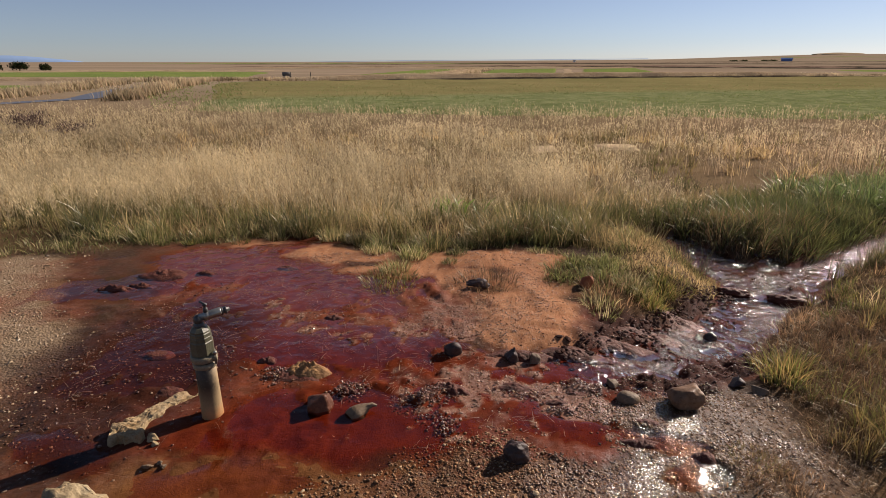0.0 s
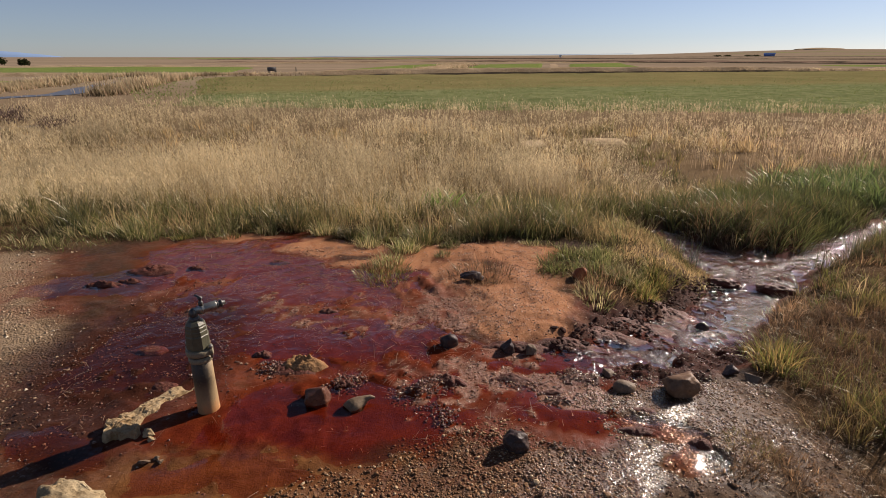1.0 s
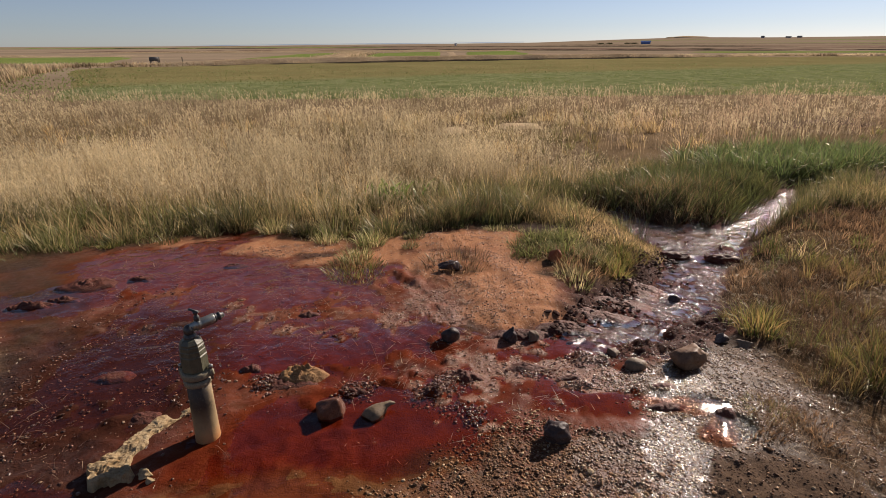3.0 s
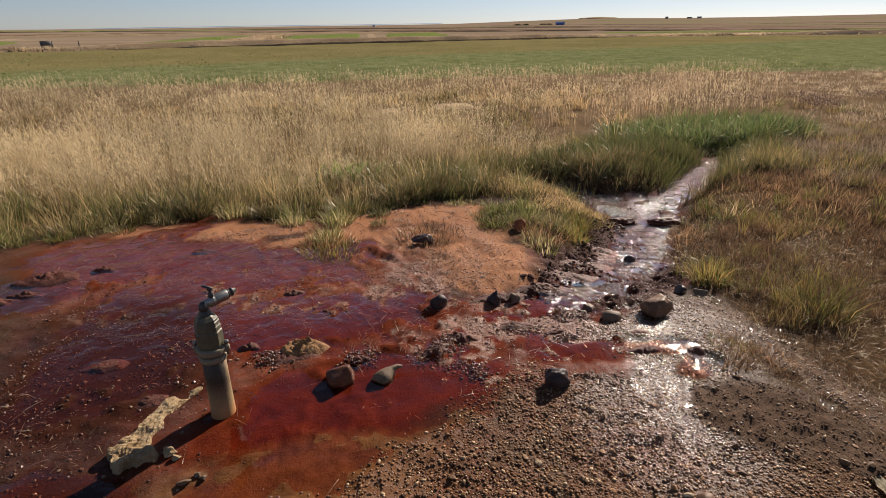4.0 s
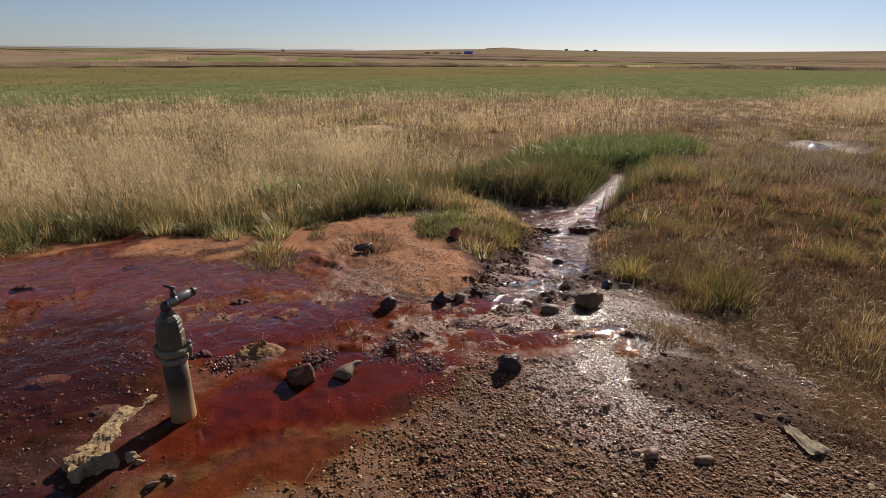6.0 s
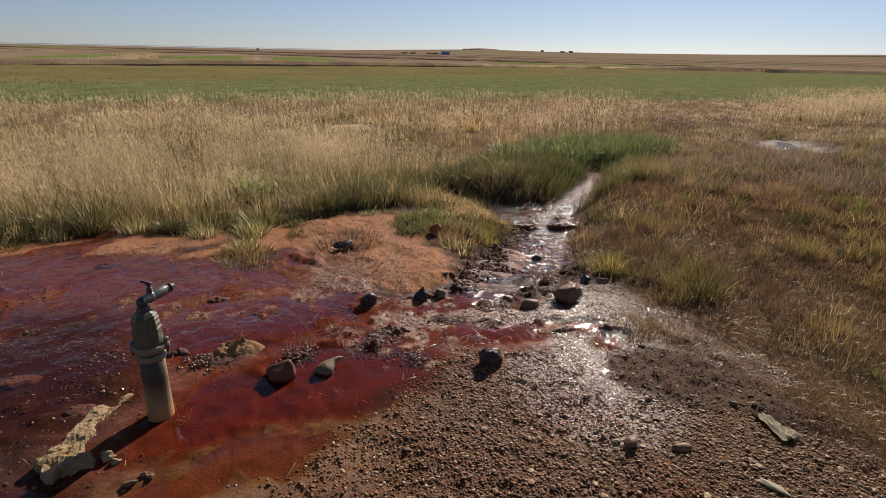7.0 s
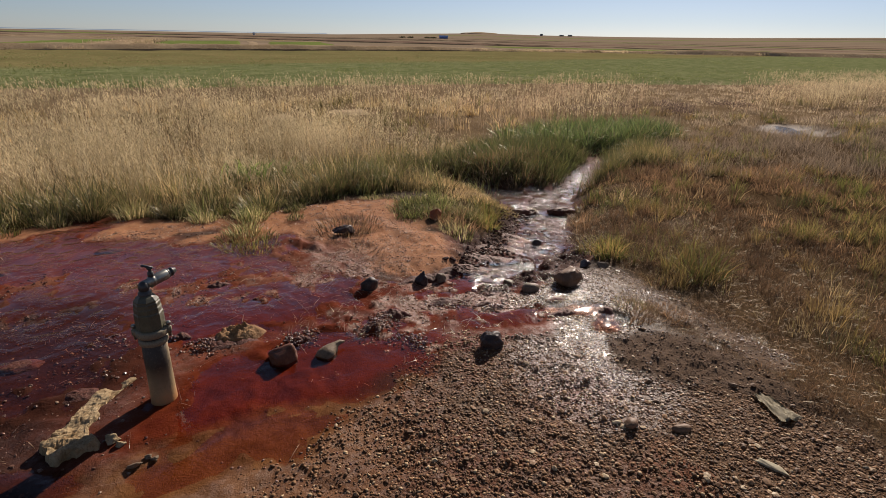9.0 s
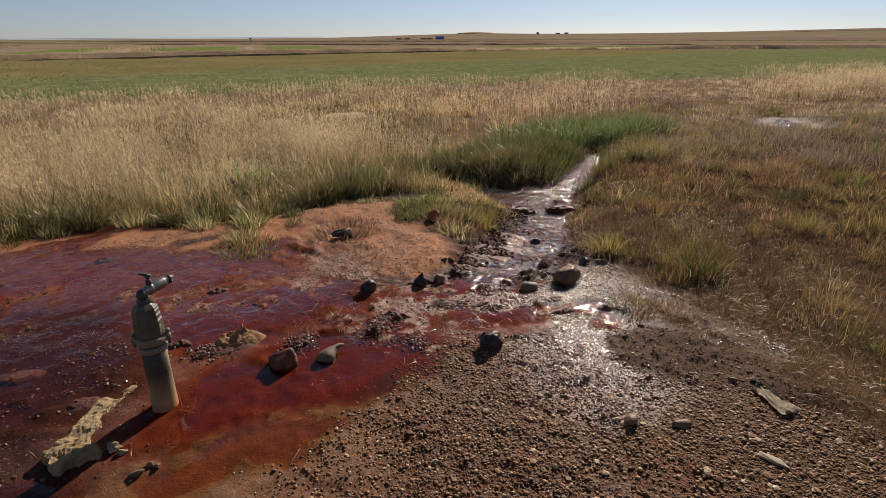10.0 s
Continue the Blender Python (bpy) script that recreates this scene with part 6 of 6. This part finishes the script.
def sea():
    az = np.radians(np.linspace(-30, 17, 60))
    v = []
    for r in (4000, 4650):
        e = np.interp(np.degrees(az), *EL_AZ)
        v.append(np.stack([r * np.sin(az), r * np.cos(az), r * np.tan(np.radians(e)) + 3 + (r - 4000) * 0.006], -1))
    m = Mat("sea_blue", 0.5)
    m.colour(m.mix(m.noise(0.01), (0.10, 0.17, 0.26), (0.14, 0.22, 0.32)))
    tagged(new("water_sea", mesh_from("water_sea", np.concatenate(v), grid_faces(60, 2), m.m)), "thin blue line of distant sea", "sea", kind="structure")


sea()


# ---------------- far left: ditch, bushes; far buildings, trees, mountain ----------------
def ribbon(name, line, mat, label, category, lift=0.02, bend=0.4):
    """A strip that follows a line of (x, y, half width) over the ground."""
    pts = []
    for (x0, y0, w0), (x1, y1, w1) in zip(line, line[1:]):
        for k in range(10):
            f = k / 10
            pts.append((x0 + (x1 - x0) * f, y0 + (y1 - y0) * f, w0 + (w1 - w0) * f, x1 - x0, y1 - y0))
    p = np.array(pts)
    n = np.hypot(p[:, 3], p[:, 4])
    nx, ny = -p[:, 4] / n, p[:, 3] / n
    rows = []
    for s in (-1, -0.5, 0, 0.5, 1):
        x, y = p[:, 0] + nx * s * p[:, 2], p[:, 1] + ny * s * p[:, 2]
        x = x + bend * fbm(x, y, 3.0, 171, 2)
        rows.append(np.stack([x, y, smooth_ground(p[:, 0], p[:, 1]) + lift], -1))
    v = np.stack(rows, 1).reshape(-1, 3)
    return tagged(new(name, mesh_from(name, v, grid_faces(5, len(p)), mat)), label, category, kind="structure")


DITCH = Mat("ditch_surface", 0.35)
DITCH.colour(DITCH.mix(DITCH.noise(0.8), (0.06, 0.06, 0.065), (0.11, 0.105, 0.11))).bump(DITCH.noise(3.0, 3), 0.02, 0.3)
ribbon("water_ditch", [(-26, 21.5, 0.5), (-21.5, 24.0, 0.6), (-20.0, 28.0, 0.75), (-23.0, 37.0, 0.9), (-25.5, 47.0, 1.1), (-27.0, 60.0, 0.9)], DITCH.m, "grey ditch water winding through dry grass", "ditch")
ribbon("water_ditch_near", [(-16.0, 13.4, 0.25), (-13.0, 14.4, 0.45), (-11.2, 14.9, 0.25)], DITCH.m, "small grey pool among dry grass", "pool", lift=0.06, bend=0.2)


def far_grass():
    """Tall dry grass along the ditch and on the banks."""
    sets = []
    lines = [([(-17.0, 27.0), (-20.5, 37.0), (-23.0, 47.0)], 1.0, 2200), ([(-24.5, 27), (-26.5, 36.0), (-30.0, 47.0)], 1.5, 3600),
             ([(-30, 50.6), (62, 82.4)], 1.3, 9000), ([(63, 81.8), (187, 58)], 2.0, 9000), ([(-4, 63.5), (1.5, 124)], 3.0, 3500)]
    for line, spread, n in lines:
        k = rng.random(n) * (len(line) - 1)
        i = np.minimum(k.astype(int), len(line) - 2)
        f = k - i
        L = np.array(line, float)
        p = L[i] + (L[i + 1] - L[i]) * f[:, None]
        x, y = p[:, 0] + rng.normal(0, spread * 0.5, n), p[:, 1] + rng.normal(0, spread * 0.5, n)
        r = np.hypot(x, y)
        sets.append(blades("", x, y, smooth_ground(x, y), np.where(y < 47, 1.0, 0.75) * rng.uniform(0.3, 0.75, n) * (0.8 + 0.6 * fbm(x, y, 3.0, 181, 2)), r / 968 * 1.6, np.abs(rng.normal(0.3, 0.2, n)), rng.normal(WIND, 1.2, n), STRAW, "", rng, 2,
                           shade=np.clip(0.45 + 0.8 * fbm(x, y, 2.5, 183, 3), 0, 1)))
    join_blades("bank_grass", sets, STRAW, "dry grass along ditches and field banks")


far_grass()


def crop_leaves():
    """Low leaves of the near edge of the crop."""
    x, y = fan_scatter(rng, 34000, 18.5, 48, lambda y: 0.62 * y - 1.0, lambda y: 1.9 * y, lambda x, y: np.ones(len(x)) * (0.4 + 0.6 * sm(-0.3, 0.3, fbm(x, y, 1.5, 191, 3))) * sm(17.5, 20.0, y + 0.12 * x) * (1 - 0.5 * sm(30, 46, y)), 0.9)
    n = len(x)
    r = np.hypot(x, y)
    leaf = leaf_material("crop_leaf", (0.16, 0.19, 0.06), (0.24, 0.27, 0.095), (0.32, 0.32, 0.15), 0.2, 0.0)
    s = [blades("", x, y, smooth_ground(x, y) + 0.1, rng.uniform(0.05, 0.12, n), r / 968 * 1.7, rng.uniform(0.4, 1.1, n), rng.uniform(0, 6.28, n), leaf, "", rng, 2, shade=rng.uniform(0.4, 0.6, n))]
    join_blades("crop_leaves", s, leaf, "low green crop leaves in rows", "crop")


crop_leaves()


def bush(at, size, label, name="bush", category="bush", mat=None, leaves=500, h0=0.0, leaf=0.16):
    """A crown of many small leaves on a few stems."""
    x0, y0 = at
    z0 = float(smooth_ground(np.array(x0), np.array(y0)))
    root = tagged(new(name), label, category)
    root.location = (x0, y0, z0)
    r = np.hypot(x0, y0)
    n = leaves
    a, u, k = rng.uniform(0, 6.283, n), rng.uniform(-0.7, 1.0, n), rng.random(n) ** 0.4
    lump = 1 + 0.35 * np.sin(3 * a + x0) * np.cos(2.5 * u + y0)
    q = np.sqrt(1 - u * u * 0.9) * k * lump
    x, y, z = size[0] * q * np.cos(a), size[0] * q * np.sin(a), h0 + size[1] * (0.5 + 0.5 * u * k * lump)
    v, f, at_ = blades("", x, y, z, np.full(n, size[1] * (leaf + 0.08)), np.full(n, max(size[0] * leaf, r / 968 * 1.1)), rng.uniform(0.2, 1.0, n), rng.uniform(0, 6.28, n), mat, "", rng, 2)
    ob = new("crown", mesh_from("crown", v, f, mat, at_))
    ob.parent = root
    part("trunk", lathe([(size[0] * 0.5 * leaf, -0.1), (size[0] * 0.4 * leaf, size[1] * 0.25), (size[0] * 0.2 * leaf, size[1] * 0.55)], 8), TRUNK, root)
    return root


TRUNK = stone_material("bark", (0.05, 0.035, 0.022), (0.09, 0.065, 0.04), (0.03, 0.02, 0.012), 0.9, 3, 0.01)
DARKLEAF = leaf_material("dark_foliage", (0.018, 0.024, 0.010), (0.04, 0.055, 0.02), (0.06, 0.05, 0.025), 0.3)
SCRUB = leaf_material("brown_scrub_leaf", (0.08, 0.056, 0.046), (0.2, 0.14, 0.115), (0.36, 0.27, 0.2), 0.25)
for x, y, w, h in ((-84, 99, 1.0, 1.25), (-80.5, 100, 1.4, 1.6), (-76.5, 101, 0.9, 1.2)):
    bush((x, y), (w, h), "dark evergreen tree on the flat moor", "tree", "tree", DARKLEAF, 900, -0.15, 0.1)
for x, y, w, h in ((-11.6, 14.2, 0.55, 0.65), (-9.9, 13.6, 0.5, 0.45)):
    bush((x, y), (w, h), "dark scrubby bush in dry grass", "bush", "bush", SCRUB, 900, 0.0, 0.03)
for x, y, w, h in ((8.6, 11.2, 0.6, 0.25), (10.1, 11.3, 0.7, 0.28), (11.9, 11.0, 0.6, 0.25), (13.8, 10.6, 0.7, 0.26), (10.9, 9.9, 0.5, 0.25)):
    bush((x, y), (w, h), "low purple-brown scrub among rough grass", "scrub_bush", "bush", SCRUB, 900, 0.0, 0.025)


def dock():
    """The broad-leaved green weed at the foot of the tall grass."""
    n = 46
    a = rng.uniform(0, 6.28, n)
    x, y = -0.36 + 0.10 * rng.normal(0, 1, n), 5.55 + 0.08 * rng.normal(0, 1, n)
    leaf = leaf_material("dock_leaf", (0.10, 0.16, 0.03), (0.22, 0.34, 0.06), (0.30, 0.34, 0.08), 0.2, 0.06)
    s = [blades("", x, y, ground_z(x, y) + 0.05, rng.uniform(0.12, 0.26, n), rng.uniform(0.035, 0.06, n), rng.uniform(0.4, 1.0, n), a, leaf, "", rng, 4)]
    join_blades("dock_plant", s, leaf, "bright green broad-leaved dock plant", "weed", kind="thing")


dock()


def barn(at, size, turn, wall, roof, label):
    root = tagged(new("barn"), label, "barn")
    x, y = at
    root.matrix_world = Matrix.Translation((x, y, float(smooth_ground(np.array(float(x)), np.array(float(y)))))) @ Matrix.Rotation(radians(turn), 4, 'Z')
    w, d, h = size
    body = boxed(w, d, h, 0.1)
    bmesh.ops.translate(body, vec=(0, 0, h / 2 - 0.3), verts=body.verts[:])
    part("wall", body, wall, root)
    bm = bmesh.new()
    v = [bm.verts.new(p) for p in ((-w * 0.54, -d * 0.56, h - 0.35), (w * 0.54, -d * 0.56, h - 0.35), (w * 0.54, d * 0.56, h - 0.35), (-w * 0.54, d * 0.56, h - 0.35), (-w * 0.54, 0, h * 1.45), (w * 0.54, 0, h * 1.45))]
    for f in ((0, 1, 5, 4), (2, 3, 4, 5), (0, 4, 3), (1, 2, 5), (3, 2, 1, 0)):
        bm.faces.new([v[i] for i in f])
    part("roof", bm, roof, root, smooth=False)
    door = boxed(w * 0.2, 0.3, h * 0.6, 0.05)
    bmesh.ops.translate(door, vec=(w * 0.1, -d * 0.5 - 0.05, h * 0.3), verts=door.verts[:])
    part("door", door, roof, root)


# Far walls and roofs are lightened, distance haze put into their colours.
WALL_BLUE = crop_material("blue_cladding", (0.16, 0.23, 0.46), (0.18, 0.26, 0.5), (0.2, 0.28, 0.52))
WALL_GREY = crop_material("grey_render", (0.34, 0.32, 0.30), (0.4, 0.38, 0.35), (0.3, 0.28, 0.26))
ROOF_DARK = crop_material("dark_roofing", (0.14, 0.13, 0.13), (0.17, 0.16, 0.16), (0.12, 0.11, 0.11))


def by_azimuth(az, r):
    return r * math.sin(radians(az)), r * math.cos(radians(az))


barn(by_azimuth(28.2, 900), (13, 7, 3.2), -28, WALL_BLUE, WALL_BLUE, "long blue barn on the moor")
barn(by_azimuth(37.7, 2300), (9, 7, 5), -20, WALL_GREY, ROOF_DARK, "far grey farm building on the skyline")
barn(by_azimuth(39.6, 2300), (16, 8, 3.5), -36, WALL_GREY, ROOF_DARK, "far low farm building on the skyline")
barn(by_azimuth(40.4, 2320), (14, 8, 4.2), -30, WALL_GREY, ROOF_DARK, "far low farm building on the skyline")
barn(by_azimuth(10.3, 700), (2.4, 2.4, 1.8), 5, crop_material("white_render", (0.6, 0.6, 0.58), (0.7, 0.7, 0.68), (0.5, 0.5, 0.48)), WALL_GREY, "tiny white building far off on the moor")
for az, r in ((25.0, 860), (26.6, 880), (27.2, 890), (24.2, 850)):
    bush(by_azimuth(az, r), (5, 2.2), "distant dark bush on the moor", "bush", "bush", DARKLEAF, 200)


def hill_knob():
    """The low mound on the skyline."""
    x, y = by_azimuth(31.9, 2500)
    bm = bmesh.new()
    bmesh.ops.create_icosphere(bm, subdivisions=4, radius=1.0)
    z = float(smooth_ground(np.array(x), np.array(y)))
    for v in bm.verts:
        p = v.co * (1 + 0.12 * noise.noise(v.co * 2.2))
        v.co = Vector((x + p.x * 95, y + p.y * 60, z - 3 + p.z * 8))
    tagged(part("mound_far", bm, STUBBLE), "low grassy mound on the skyline", "hill", "", "structure")


hill_knob()


def mountain():
    az = np.radians(np.linspace(-47, -33.5, 60))
    r = 4600.0
    e = np.interp(np.degrees(az), *EL_AZ)
    crest = 52 * np.clip(np.sin((np.degrees(az) + 47) / 13.5 * np.pi), 0, 1) ** 0.7 * (1 + 0.25 * fbm(np.degrees(az), np.degrees(az) * 0, 2.0, 201, 3))
    rows = []
    for k, depth in ((0.0, 0), (0.6, 30), (1.0, 70), (0.0, 160)):
        rr = r + depth
        rows.append(np.stack([rr * np.sin(az), rr * np.cos(az), rr * np.tan(np.radians(e)) - 6 + (crest + 10) * k], -1))
    m = Mat("hazy_blue", 1.0, 0.0, 0.0)
    m.colour(m.mix(m.noise(0.004), (0.20, 0.30, 0.48), (0.25, 0.36, 0.54)))
    tagged(new("backdrop_mountain", mesh_from("backdrop_mountain", np.concatenate(rows), grid_faces(60, 4), m.m)), "far mountain ridge, blue with haze", "mountain", kind="structure")


mountain()


def posts():
    wood = stone_material("grey_post", (0.10, 0.085, 0.065), (0.16, 0.14, 0.11), (0.06, 0.05, 0.04), 0.9, 20, 0.003)
    first = None
    for x, y, h in ((-19.5, 62, 0.6), (-17.6, 63, 0.6)):
        z = float(smooth_ground(np.array(float(x)), np.array(float(y))))
        if first is None:
            first = tagged(part("fence_post", lathe([(0.06, -0.2), (0.055, 0.3), (0.05, 0.6), (0.03, 0.62)], 8), wood), "weathered wooden post in rough pasture", "post", "fence posts")
            first.location = (x, y, z)
        else:
            copy_thing(first, Matrix.Translation((x, y, z)))


posts()


def feed_trough():
    """A grey box on legs far off in the pasture."""
    m = Mat("grey_trough", 0.8)
    m.colour(m.mix(m.noise(6.0, 4), (0.09, 0.086, 0.082), (0.15, 0.14, 0.13)))
    root = tagged(new("feed_trough"), "grey box trough on short legs standing in rough pasture", "trough")
    root.location = (-20.6, 64.0, float(smooth_ground(np.array(-20.6), np.array(64.0))))
    body = boxed(0.85, 0.5, 0.4, 0.03)
    bmesh.ops.translate(body, vec=(0, 0, 0.4), verts=body.verts[:])
    part("body", body, m.m, root)
    for dx in (-0.45, 0.45):
        for dy in (-0.18, 0.18):
            leg = boxed(0.07, 0.07, 0.34, 0.01)
            bmesh.ops.translate(leg, vec=(dx * 0.75, dy, 0.1), verts=leg.verts[:])
            part("leg", leg, m.m, root)


feed_trough()
